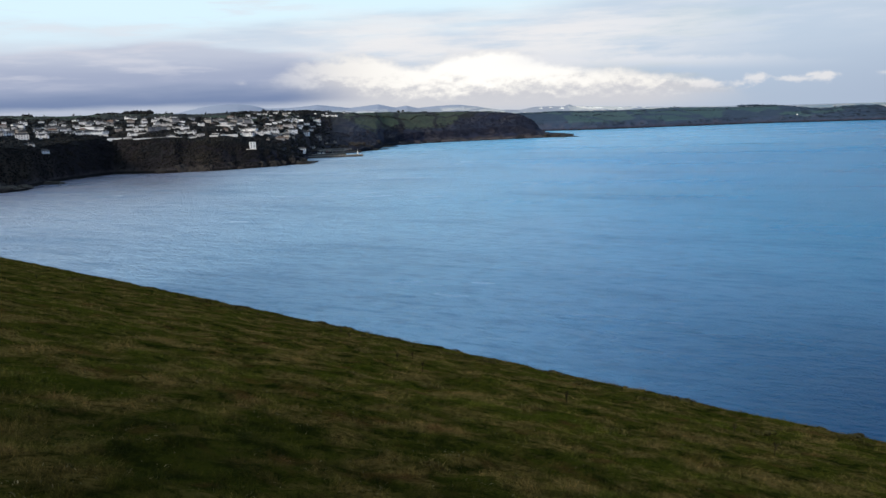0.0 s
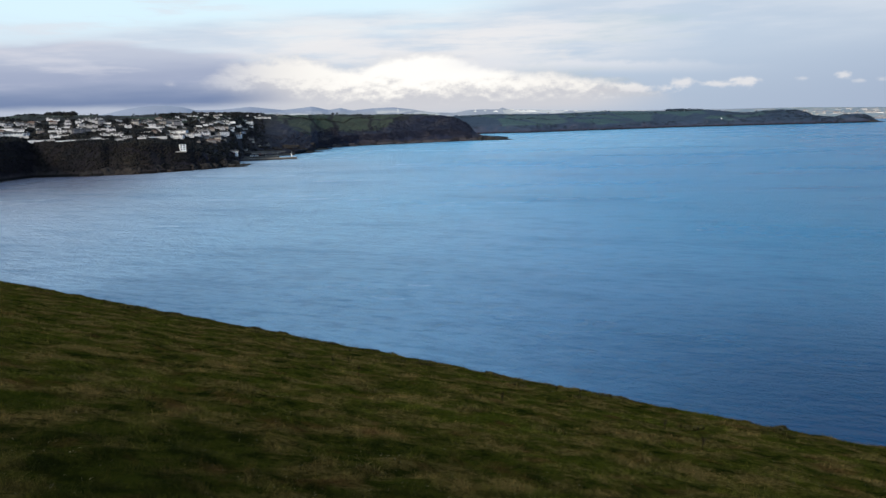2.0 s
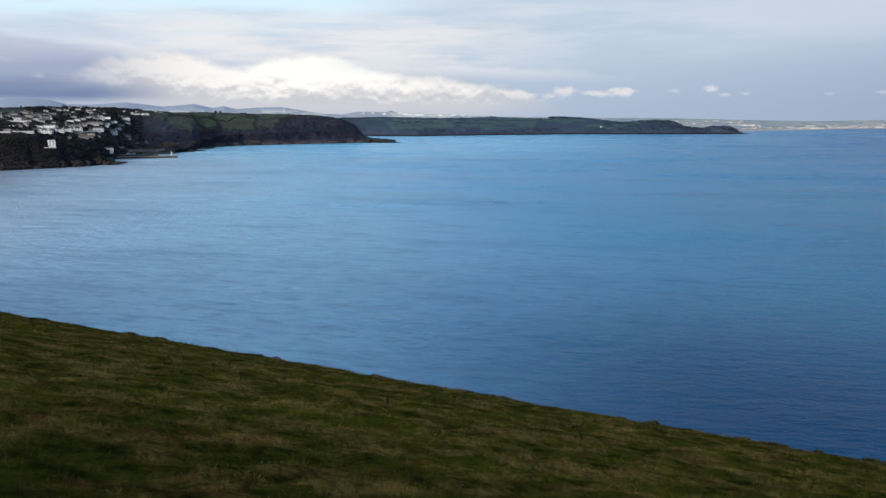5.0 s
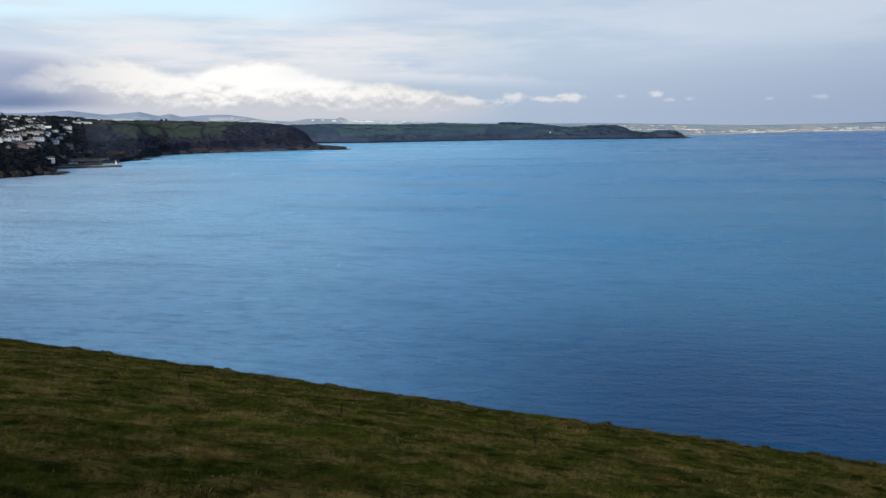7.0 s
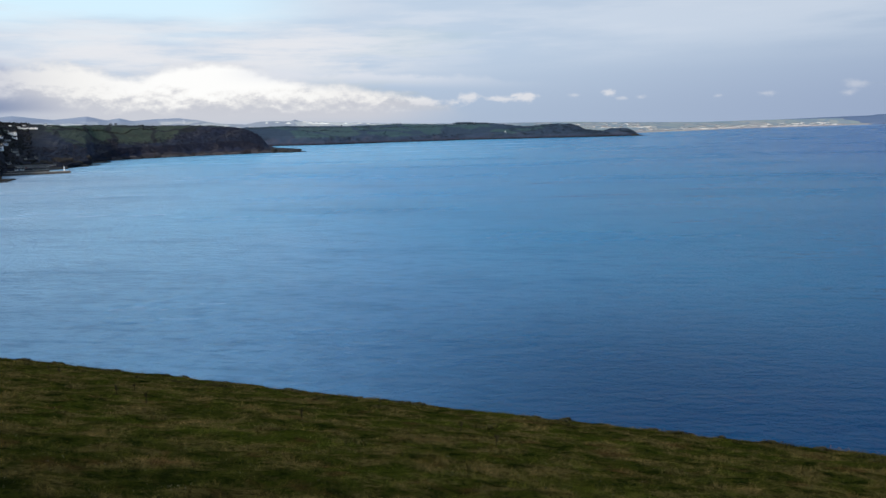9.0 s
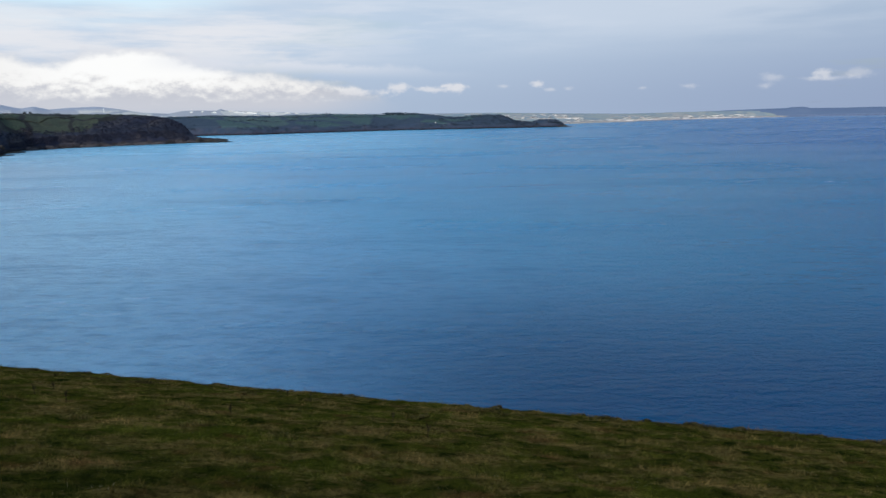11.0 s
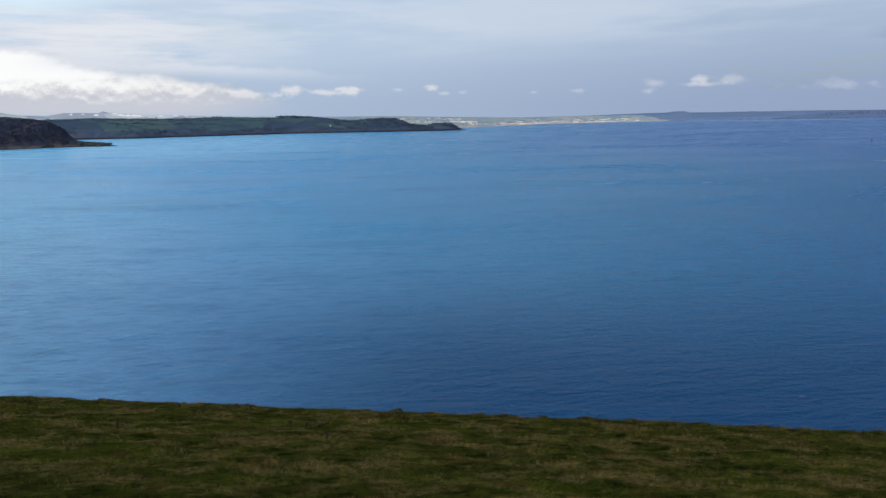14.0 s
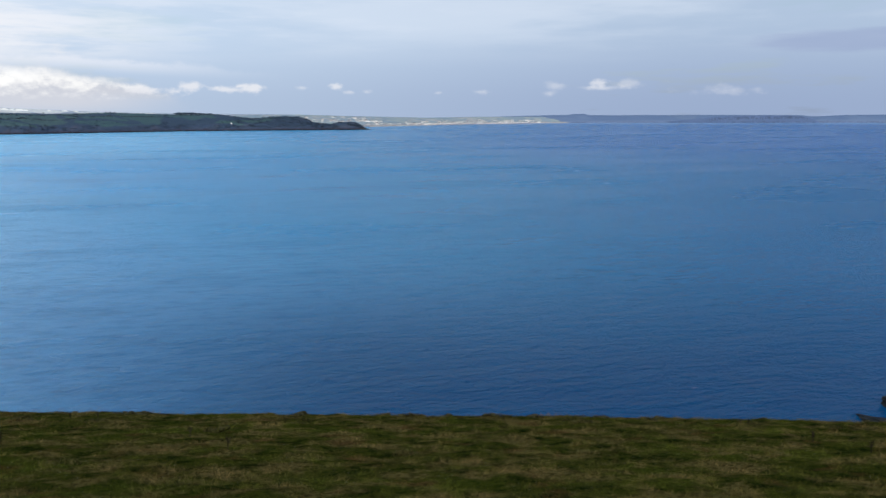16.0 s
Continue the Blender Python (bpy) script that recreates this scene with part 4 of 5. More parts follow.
def build_town():
    rng = random.Random(11)
    # streets: elevation seen from the eye, first and last bearing, share of plots built, kinds
    streets = [
        (-0.36, -30.6, -26.6, 0.8, (2, 1, 6)), (-0.60, -23.0, -14.6, 0.72, (9, 3, 9, 8, 3)), (-0.40, -22.9, -16.2, 0.8, (2, 8, 6, 8, 1, 4, 3)), (-0.10, -31, -15.5, 0.72, (1, 2, 0, 6, 5, 8, 4)),
        (0.10, -31, -15.0, 0.75, (0, 1, 2, 5, 7, 3, 4)), (0.28, -31, -14.6, 0.75, (0, 1, 3, 5, 2)), (0.46, -31, -14.0, 0.78, (0, 3, 1, 7, 2)),
        (0.62, -30, -17.5, 0.62, (0, 3, 1)), (-1.05, -12.8, -10.6, 0.85, (0, 5, 7)), (-0.82, -12.7, -10.6, 0.9, (1, 5, 0, 4)), (-0.55, -15.8, -10.6, 0.9, (6, 4, 2, 5, 1)),
        (-0.30, -15.6, -10.5, 0.92, (4, 1, 0, 5, 7)), (-0.08, -15.2, -10.3, 0.9, (4, 2, 0, 5, 1)), (0.12, -15, -10.0, 0.9, (4, 6, 1, 0, 5)), (0.30, -14.6, -8.6, 0.88, (4, 1, 3, 0)),
        (0.46, -14.4, -7.6, 0.8, (4, 0, 3, 1)), (0.60, -14.0, -6.9, 0.62, (3, 0, 1)), (0.72, -13.6, -8.8, 0.7, (0, 3, 5, 1)), (0.84, -13.4, -9.8, 0.6, (0, 5, 3)),
        (-1.50, -9.7, -7.6, 0.1, (5, 7, 5)), (-1.25, -10.4, -8.6, 0.15, (5, 7)), (-0.98, -9.9, -8.6, 0.1, (5, 0))]
    for el, a0, a1, share, kinds in streets:
        a = a0
        a1 += 1.5 if -10.7 < a1 < -9.9 and el > -0.7 else 0.0
        while a < a1:
            kind = rng.choice(kinds)
            wide = {2: 11, 4: 21, 6: 12.5, 8: 12.5, 3: 11, 9: 20}.get(kind, 9.0)
            e = el + rng.uniform(-0.07, 0.07)
            d = stand_at(TOWN_COAST, a, e)
            step = math.degrees((wide * 0.8 + rng.uniform(0, 4)) / d)
            if rng.random() < (0.2 + 0.72 * share) * (1.0 if a < -10.6 or el < -0.7 else 0.35) and all((d - q[1]) ** 2 + ((a - q[0]) * d * 0.01745) ** 2 > 120 for q in TAKEN):
                put_house(kind, TOWN_COAST, a + step / 2, d, rng.choice((-1, 1)) * rng.uniform(0, 1) ** 2 * 32 + (90 if kind in (0, 5) and rng.random() < 0.4 else 0), rng.choice((0.54, 0.63, 0.74, 0.92)) * rng.uniform(0.9, 1.08) * (0.86 if a > -14 and el > -0.1 else 1.0) * (1.35 if -0.45 < el < -0.3 else 1.35 if el in (-0.82, -0.55, -0.10) else 1.0))
                TAKEN.append((a + step / 2, d))
            a += step


TAKEN = [(-13.65, 1190.0), (-26.2, 1310.0), (-24.6, 1302.0), (-23.6, 1302.0)]
build_town()


def garden_walls():
    """Pale rendered walls that hold up the gardens along the streets."""
    rng = random.Random(5)
    for el, a0, a1, n in ((-0.66, -23.2, -14.4, 7), (-0.30, -24, -14, 5), (0.0, -30, -11, 7), (0.2, -30, -10, 6), (-0.7, -12.6, -10.8, 3)):
        for i in range(n):
            a = a0 + (a1 - a0) * (i + rng.uniform(0.1, 0.9)) / n
            d = stand_at(TOWN_COAST, a, el)
            z = float(TOWN_COAST.height(np.array([a]), np.array([d]))[0])
            w = rng.uniform(12, 30)
            ob = thing("garden_wall", "long pale rendered garden wall along the street", "wall", "garden walls of the town", pose(*(float(v) for v in polar(a, d)), z, 0, 0, -a + rng.uniform(-8, 8)))
            part("wall", boxes_mesh("wall", [(0, 0, -2.5, w, 0.4, 4.0)], RENDER_WHITE), ob)
            part("coping", boxes_mesh("coping", [(0, 0, 1.504, w + 0.1, 0.55, 0.12)], SLATE), ob)
            HOUSES.extend((float(px), float(py)) for px, py in (polar(a + math.degrees(s * w / d), d) for s in (-0.35, 0, 0.35)))


garden_walls()

# the white block alone on the wooded cliff
block = thing("cliff_house", "square white three-storey house alone on the wooded cliff", "house", m=pose(*(float(v) for v in polar(-13.65, 1174)), 28.0, 0, 0, 13.65 + 8))
HOUSES.extend((float(px), float(py)) for px, py in (polar(-13.65, 1174), polar(-13.4, 1168), polar(-13.9, 1168), polar(-13.65, 1160)))
part("wall", boxes_mesh("wall", [(0, 0, -4, 8.2, 7.5, 12.2)], WHITEWASH), block)
part("roof", boxes_mesh("roof", [(0, 0, 8.204, 8.9, 8.2, 0.5)], SLATE, 0.06), block)
part("terrace", boxes_mesh("terrace", [(-3, -6.0, -2.2, 15, 2.4, 1.1)], RENDER_GREY), block, "white terrace wall")
for wx in (-2.2, 1.6):
    for wz in (0.6, 3.2, 5.8):
        part("window", PANE_WIDE, block).location = (wx, -3.79, wz)

HOUSES.extend((float(px), float(py)) for px, py in (polar(a, 1300) for a in (-24.9, -24.5, -24.1, -23.7, -23.3)))
# long white boundary building and cream hotel above the cliff
lodge = thing("lodge", "long low white building at the cliff top", "building", m=pose(*(float(v) for v in polar(-24.1, 1302)), float(TOWN_COAST.height(np.array([-24.1]), np.array([1302.0]))[0]), 0, 0, 24.1))
part("wall", boxes_mesh("wall", [(0, 0, -3, 40, 7, 6.2), (3, -4.5, -3, 30, 2, 4.6)], WHITEWASH), lodge)
part("roof", roof_mesh("roof", 40, 7, 3.2, 1.6, SLATE, hip=2.5), lodge)
for i in range(10):
    part("window", PANE_WIDE, lodge).location = (-16 + i * 3.6, -3.54, 1.6)
put_house(6, TOWN_COAST, -26.2, 1310, 6, 1.15)
put_house(3, TOWN_COAST, -26.95, 1085, 10, 0.9)
put_house(3, TOWN_COAST, -27.7, 1090, -8, 0.8)


# ---------------------------------------------------------------- harbour
def stone_wall(name, label, a, b, width, top, mat, parapet=0.0, base=-3.0):
    """A battered harbour wall of big courses between two bearings and distances, with a parapet on its seaward edge."""
    p, q = Vector((*polar(*a), 0)), Vector((*polar(*b), 0))
    length = (q - p).length
    turn = math.degrees(math.atan2(q.y - p.y, q.x - p.x))
    ob = thing(name, label, "pier", m=pose(float(p.x), float(p.y), 0, 0, 0, turn))
    bm = bmesh.new()
    n = max(4, int(length / 5))
    sect = [(-width / 2 - 0.8, base), (-width / 2, top), (width / 2, top), (width / 2 + 0.8, base)]
    rows = [[bm.verts.new((length * i / n, s[0] + 0.12 * math.sin(i * 2.7 + k), s[1] + (0.06 * math.sin(i * 1.9) if k in (1, 2) else 0))) for k, s in enumerate(sect)] for i in range(n + 1)]
    for i in range(n):
        for k in range(3):
            bm.faces.new((rows[i][k], rows[i][k + 1], rows[i + 1][k + 1], rows[i + 1][k]))
    bm.faces.new(rows[0])
    bm.faces.new(rows[-1][::-1])
    bmesh.ops.recalc_face_normals(bm, faces=bm.faces[:])
    me = bpy.data.meshes.new("wall")
    bm.to_mesh(me)
    bm.free()
    me.materials.append(mat)
    part("wall", me, ob)
    if parapet:
        part("parapet", boxes_mesh("parapet", [(length / 2, -width / 2 + 0.6, top - 0.1, length - 1, 0.9, parapet)], CONCRETE), ob, "pale capped parapet")
    return ob


stone_wall("outer_pier", "long grey granite harbour pier with pale parapet", (-10.2, 1385), (-5.95, 1380), 7.0, 3.0, PIER_STONE, 1.1)
stone_wall("inner_quay", "grey stone inner quay of the harbour", (-9.9, 1470), (-7.2, 1478), 9.0, 3.2, PIER_STONE, 0.9)
stone_wall("quay_front", "concrete quay below the fish sheds", (-9.8, 1522), (-6.2, 1556), 16.0, 4.4, PIER_STONE)


def lighthouse():
    x, y = (float(v) for v in polar(-6.32, 1381))
    ob = thing("lighthouse", "small white harbour lighthouse on the pier end", "lighthouse", m=pose(x, y, 2.98, 0, 0, 0) @ Matrix.Diagonal((0.64, 0.64, 0.88, 1)))

    def turned(name, rings, mat, n=12):
        bm = bmesh.new()
        rows = [[bm.verts.new((r * math.cos(2 * math.pi * i / n), r * math.sin(2 * math.pi * i / n), z)) for i in range(n)] for r, z in rings]
        for a, b in zip(rows, rows[1:]):
            for i in range(n):
                j = (i + 1) % n
                bm.faces.new((a[i], a[j], b[j], b[i]))
        bm.faces.new(rows[0][::-1])
        bm.faces.new(rows[-1])
        me = bpy.data.meshes.new(name)
        bm.to_mesh(me)
        bm.free()
        me.materials.append(mat)
        return me

    part("base", turned("base", [(2.4, 0), (2.4, 0.6), (1.9, 0.9)], WHITEWASH), ob)
    part("tower", turned("tower", [(1.75, 0.904), (1.35, 6.6), (1.9, 6.8), (1.9, 7.1)], WHITEWASH), ob)
    lantern = part("lantern", turned("lantern", [(1.0, 7.104), (1.0, 8.7)], GLASS), ob, "glazed lantern room")
    part("cap", turned("cap", [(1.3, 8.704), (0.9, 9.2), (0.15, 9.6), (0.1, 10.2)], WHITEWASH), lantern)
    for i in range(8):
        a = 2 * math.pi * i / 8
        part("rail_post", boxes_mesh("rail_post", [(1.8 * math.cos(a), 1.8 * math.sin(a), 7.1, 0.08, 0.08, 1.0)], STEEL_WHITE), ob)


lighthouse()


def shed(az, d, w, dep, h, z, label, wall, roof):
    ob = thing("harbour_shed", label, "shed", "sheds on the quay", pose(*(float(v) for v in polar(az, d)), z, 0, 0, -az))
    part("wall", gable_wall_mesh("wall", w, dep, h, 2.0, wall, plinth=4.0), ob)
    part("roof", roof_mesh("roof", w, dep, h, 2.0, roof), ob)
    part("door", boxes_mesh("door", [(0, -dep / 2 - 0.03, 0.0, 3.0, 0.1, 2.6)], DOOR), ob)
    for i in range(max(2, int(w / 7))):
        part("window", PANE, ob).location = (-w / 2 + 2.2 + i * (w - 4.4) / max(1, int(w / 7) - 1), -dep / 2 - 0.04, 1.6)


for az, d, w, h in ((-9.3, 1526, 30, 4.6), (-8.5, 1532, 22, 4.2), (-7.8, 1540, 26, 4.0), (-7.1, 1548, 18, 3.6)):
    shed(az, d, w, 9, h, 4.4, "long grey slate-roofed fish shed on the quay", RENDER_GREY, SLATE)
shed(-8.9, 1474, 14, 6, 3.0, 3.2, "small pale store on the inner quay", RENDER_WHITE, SLATE)
shed(-10.25, 1300, 12, 7, 4.2, float(TOWN_COAST.height(np.array([-10.25]), np.array([1300.0]))[0]), "pale harbour cottage below the headland", RENDER_WHITE, SLATE)


# ---------------------------------------------------------------- woods, hedges and trees
def far_from_houses(x, y, reach=9.0, ahead=22.0):
    h = np.array(HOUSES)
    keep = np.ones(len(x), bool)
    for hx, hy in h:
        r = math.hypot(hx, hy)
        fx, fy = -hx / r, -hy / r
        dx, dy = x - hx, y - hy
        along, side = dx * fx + dy * fy, np.abs(dx * fy - dy * fx)
        keep &= ~((np.hypot(dx, dy) < reach) | ((along > 0) & (along < ahead) & (side < 7)))
    return keep


def scatter(coast, n, a0, a1, lo, hi, size, seed, mask=None):
    """Clumps between shares lo..hi of the way from cliff foot (0) over cliff top (1) to the ridge (2)."""
    rng = np.random.RandomState(seed)
    az = rng.uniform(a0, a1, n)
    k = rng.uniform(lo, hi, n)
    ds, dc, zc, dr, zr = coast.profile(az)
    d = np.where(k < 1, ds + (dc - ds) * k, dc + (dr - dc) * (k - 1))
    x, y = polar(az, d)
    z = coast.height(az, d)
    ok = z > 3
    if mask is not None:
        ok &= mask(az, k, x, y, rng)
    s = size * rng.uniform(0.55, 1.25, n)
    return np.stack([x, y, z + s * 0.35], -1)[ok], s[ok], rng


def wood(name, label, mat, *sets, flat=0.85, coarse=False):
    P, S = np.concatenate([s[0] for s in sets]), np.concatenate([s[1] for s in sets])
    V, F = clump_arrays(P, S, sets[0][2], flat, 0.5, coarse)
    return tagged(new(name, mesh_arrays(name, V, F, mat, True)), label, "woodland", kind="stuff")


def patchy(scale, level, seed):
    return lambda az, k, x, y, rng: wavy(x, y, scale, 3, seed) > level


wood("cliff_scrub", "dark winter scrub and trees on the near cliff", WOOD_NEAR,
     scatter(TOWN_COAST, 4200, -32, -10.2, 0.06, 1.0, 1.8, 21, lambda az, k, x, y, rng: (wavy(x, y, 60, 3, 5.0) > -0.8 + 0.9 * (0.4 - k) * (k < 0.4)) & ((np.abs(az + 13.65) > 0.26) | (k < 0.78))),
     scatter(TOWN_COAST, 7000, -46, -10.4, 1.0, 1.07, 1.7, 22, lambda az, k, x, y, rng: far_from_houses(x, y, 8, 8)),
     scatter(TOWN_COAST, 700, -29, -26.3, 1.0, 1.16, 2.4, 27, lambda az, k, x, y, rng: far_from_houses(x, y)), flat=0.5, coarse=True)
wood("ridge_copse", "dark wind-shaped copse on the skyline", WOOD_NEAR, scatter(TOWN_COAST, 420, -21.9, -20.1, 1.95, 1.99, 4.6, 28), scatter(TOWN_COAST, 160, -23.6, -21.8, 1.95, 1.99, 3.0, 38), scatter(TOWN_COAST, 160, -23.2, -21.7, 1.95, 1.99, 1.6, 29),
     scatter(TOWN_COAST, 60, -27.9, -27.3, 1.95, 1.99, 2.2, 30), scatter(TOWN_COAST, 60, -19.3, -18.8, 1.95, 1.99, 2.0, 35), scatter(TOWN_COAST, 260, -16.5, -9.0, 1.95, 1.99, 1.8, 36))
wood("garden_trees", "dark garden trees and shrubs between the houses", WOOD_NEAR,
     scatter(TOWN_COAST, 9000, -40, -15, 1.03, 1.55, 2.3, 23, lambda az, k, x, y, rng: far_from_houses(x, y, 8.0, 18.0) & (wavy(x, y, 50, 3, 9.0) > -0.3)),
     scatter(TOWN_COAST, 6500, -15, -8, 1.02, 2.0, 2.4, 24, lambda az, k, x, y, rng: far_from_houses(x, y, 8.0, 18.0) & (az < -8.0 - 3.2 * rng.uniform(0, 1, len(az)) ** 2) & (wavy(x, y, 50, 3, 8.0) > -0.3)))
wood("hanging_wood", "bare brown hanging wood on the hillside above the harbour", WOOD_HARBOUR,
     scatter(TOWN_COAST, 8000, -11.0, -3.0, 0.3, 1.75, 2.4, 25, lambda az, k, x, y, rng: far_from_houses(x, y) & (az > -11.0 + 2.2 * rng.uniform(0, 1, len(az))) & ((k < 1.3) | (az < -8.0)) & (wavy(x, y, 60, 3, 3.0) > -0.9)), flat=0.3, coarse=True)
wood("point_wood", "dark blue-grey scrub over the wooded point", WOOD_HAZED,
     scatter(TOWN_COAST, 5000, -3.6, 6.6, 0.3, 2.0, 2.2, 26, lambda az, k, x, y, rng: (k < 1.2 + np.clip((az + 0.8) / 6.0, 0, 1) * 0.75) & (wavy(x, y, 70, 3, 4.0) > -0.9)), flat=0.3, coarse=True)
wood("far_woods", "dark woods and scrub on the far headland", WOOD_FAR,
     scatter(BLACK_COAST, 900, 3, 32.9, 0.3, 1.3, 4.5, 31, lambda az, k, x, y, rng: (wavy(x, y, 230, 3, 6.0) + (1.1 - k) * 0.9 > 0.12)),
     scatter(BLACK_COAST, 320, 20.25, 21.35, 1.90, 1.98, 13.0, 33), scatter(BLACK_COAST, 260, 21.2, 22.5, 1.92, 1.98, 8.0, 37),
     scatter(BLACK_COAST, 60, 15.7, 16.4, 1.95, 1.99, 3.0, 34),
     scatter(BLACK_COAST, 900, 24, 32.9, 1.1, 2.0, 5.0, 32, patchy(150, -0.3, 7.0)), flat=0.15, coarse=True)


def hedge_line(coast, a0, k0, a1, k1, n, seed, size=2.3):
    rng = np.random.RandomState(seed)
    t = np.sort(rng.uniform(0, 1, n))
    az, k = a0 + (a1 - a0) * t + rng.normal(0, 0.01, n), k0 + (k1 - k0) * t + rng.normal(0, 0.004, n) + 0.03 * np.sin(t * 6)
    ds, dc, zc, dr, zr = coast.profile(az)
    d = dc + (dr - dc) * (k - 1)
    x, y = polar(az, d)
    s = size * rng.uniform(0.5, 1.3, n) * (1 + 0.8 * (rng.uniform(0, 1, n) > 0.93))
    return np.stack([x, y, coast.height(az, d) + s * 0.3], -1), s, rng


def hedge(mat, *lines):
    wood("hedge", "dark hedgerow between green fields", mat, *lines, flat=0.5)


hedge(HEDGE, hedge_line(TOWN_COAST, -6.8, 1.75, -2.4, 1.47, 150, 41, 2.0), hedge_line(TOWN_COAST, -2.4, 1.47, -0.4, 1.72, 70, 42, 2.0), hedge_line(TOWN_COAST, -5.0, 1.99, 4.0, 1.99, 230, 43, 1.6))
hedge(HEDGE, hedge_line(TOWN_COAST, -31, 1.97, -15, 1.97, 260, 44, 1.3), hedge_line(TOWN_COAST, -31, 1.70, -17, 1.66, 260, 45, 1.6))
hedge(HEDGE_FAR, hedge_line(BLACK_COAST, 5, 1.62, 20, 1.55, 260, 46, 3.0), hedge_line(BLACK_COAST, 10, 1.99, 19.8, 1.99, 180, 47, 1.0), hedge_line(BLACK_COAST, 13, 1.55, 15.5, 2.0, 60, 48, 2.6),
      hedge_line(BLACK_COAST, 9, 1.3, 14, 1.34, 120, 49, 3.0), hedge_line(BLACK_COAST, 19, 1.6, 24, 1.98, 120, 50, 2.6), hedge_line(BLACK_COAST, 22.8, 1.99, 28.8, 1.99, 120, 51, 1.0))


def tree_kind(seed, height, spread, label, mat):
    """A tapered trunk with limbs under a crown of many uneven clumps."""
    rng = np.random.RandomState(seed)
    ob = thing("tree", label, "tree", "trees on the skyline")
    bm = bmesh.new()
    limbs = [((0, 0, -0.6), (0.2, 0, height * 0.55), 0.38, 0.2)]
    for i in range(5):
        a = i * 1.26 + rng.uniform(0, 0.6)
        limbs.append(((0.1, 0, height * (0.25 + 0.06 * i)), (spread * 0.6 * math.cos(a), spread * 0.6 * math.sin(a), height * (0.55 + 0.07 * i)), 0.17, 0.06))
    for p, q, r0, r1 in limbs:
        axis = Vector(q) - Vector(p)
        m = Matrix.Translation((Vector(p) + Vector(q)) / 2) @ axis.to_track_quat("Z", "Y").to_matrix().to_4x4()
        bmesh.ops.create_cone(bm, cap_ends=True, segments=7, radius1=r0, radius2=r1, depth=axis.length, matrix=m)
    me = bpy.data.meshes.new("trunk")
    bm.to_mesh(me)
    bm.free()
    me.materials.append(BARK)
    part("trunk", me, ob)
    n = 46
    a, r, h = rng.uniform(0, 2 * np.pi, n), np.sqrt(rng.uniform(0, 1, n)), rng.uniform(0, 1, n)
    rad = spread * (0.35 + 0.65 * np.sin(np.pi * (0.15 + 0.75 * h))) * r
    P = np.stack([rad * np.cos(a) + 0.12 * height * h, rad * np.sin(a), height * (0.12 + 0.8 * h)], -1)
    V, F = clump_arrays(P, spread * rng.uniform(0.13, 0.27, n), rng, 0.75, 0.35)
    part("crown", mesh_arrays("crown", V, F, mat), ob)
    return ob


TREES = [tree_kind(61, 8.5, 4.2, "dark windswept broadleaf tree on the skyline", WOOD_NEAR), tree_kind(62, 6.5, 3.6, "low rounded dark tree on the ridge", WOOD_NEAR),
         tree_kind(63, 11.0, 3.8, "tall dark pine on the ridge", WOOD_NEAR)]
TREE_USED = [False] * 3


def put_tree(kind, coast, az, k=1.97, scale=1.0, turn=0.0):
    ds, dc, zc, dr, zr = (float(v) for v in coast.profile(np.array(az)))
    d = dc + (dr - dc) * (k - 1)
    x, y = (float(v) for v in polar(az, d))
    m = pose(x, y, float(coast.height(np.array([az]), np.array([d]))[0]), 0, 0, turn) @ Matrix.Diagonal((scale, scale, scale, 1))
    if TREE_USED[kind]:
        copy_thing(TREES[kind], m).scale = (scale, scale, scale)
    else:
        TREES[kind].matrix_basis, TREE_USED[kind] = m, True


def plant():
    rng = random.Random(5)
    for a in (-27.8, -27.45, -26.6, -24.9, -22.6, -21.4, -21.0, -20.6, -20.3, -19.2, -16.6, -15.2, -13.8, -13.6, -12.4, -11.6, -10.7, -10.2, -8.9):
        big = 0.72 if -21.9 < a < -20.2 else 0.55
        put_tree(rng.randrange(3), TOWN_COAST, a, 1.965, big * rng.uniform(0.7, 1.1), rng.uniform(0, 360))
    for a, big in ((-3.28, 1.25), (-2.95, 1.0)):
        put_tree(1, TOWN_COAST, a, 1.985, big, rng.uniform(0, 360))
    put_tree(0, TOWN_COAST, -12.75, 1.985, 1.0, 40)
    for a in (12.1, 15.8, 16.05, 16.3, 20.2, 20.4, 20.6, 20.8, 21.0, 21.2, 21.45, 21.7, 22.0, 22.2, 22.4, 26.0, 26.4):
        put_tree(rng.randrange(2), BLACK_COAST, a, 1.97, rng.uniform(0.8, 1.15) * (1.1 if 20 < a < 22 else 0.8), rng.uniform(0, 360))


plant()


# ---------------------------------------------------------------- rocks
def rock(name, label, az, d, size, seed, z=0.0, mat=None):
    """A craggy rock, ragged by noise and cut low, standing in the sea."""
    bm = bmesh.new()
    bmesh.ops.create_icosphere(bm, subdivisions=4 if d < 300 else 3, radius=1.0)
    off = Vector((seed * 3.1, seed * 1.7, seed))
    for v in bm.verts:
        n = noise.fractal(v.co * 1.6 + off, 1.0, 2.0, 4) + 0.55 * noise.cell(v.co * 2.3 + off)
        v.co *= 1 + 0.32 * n
        v.co = Vector((v.co.x * size[0], v.co.y * size[1], v.co.z * size[2]))
    me = bpy.data.meshes.new(name)
    bm.to_mesh(me)
    bm.free()
    me.materials.append(mat or ROCK)
    ob = new(name, me)
    ob.matrix_basis = pose(*(float(v) for v in polar(az, d)), z, 0, 0, seed * 47 if mat is None else -az + seed * 9 % 24 - 12)
    return tagged(ob, label, "rock", "sea rocks")


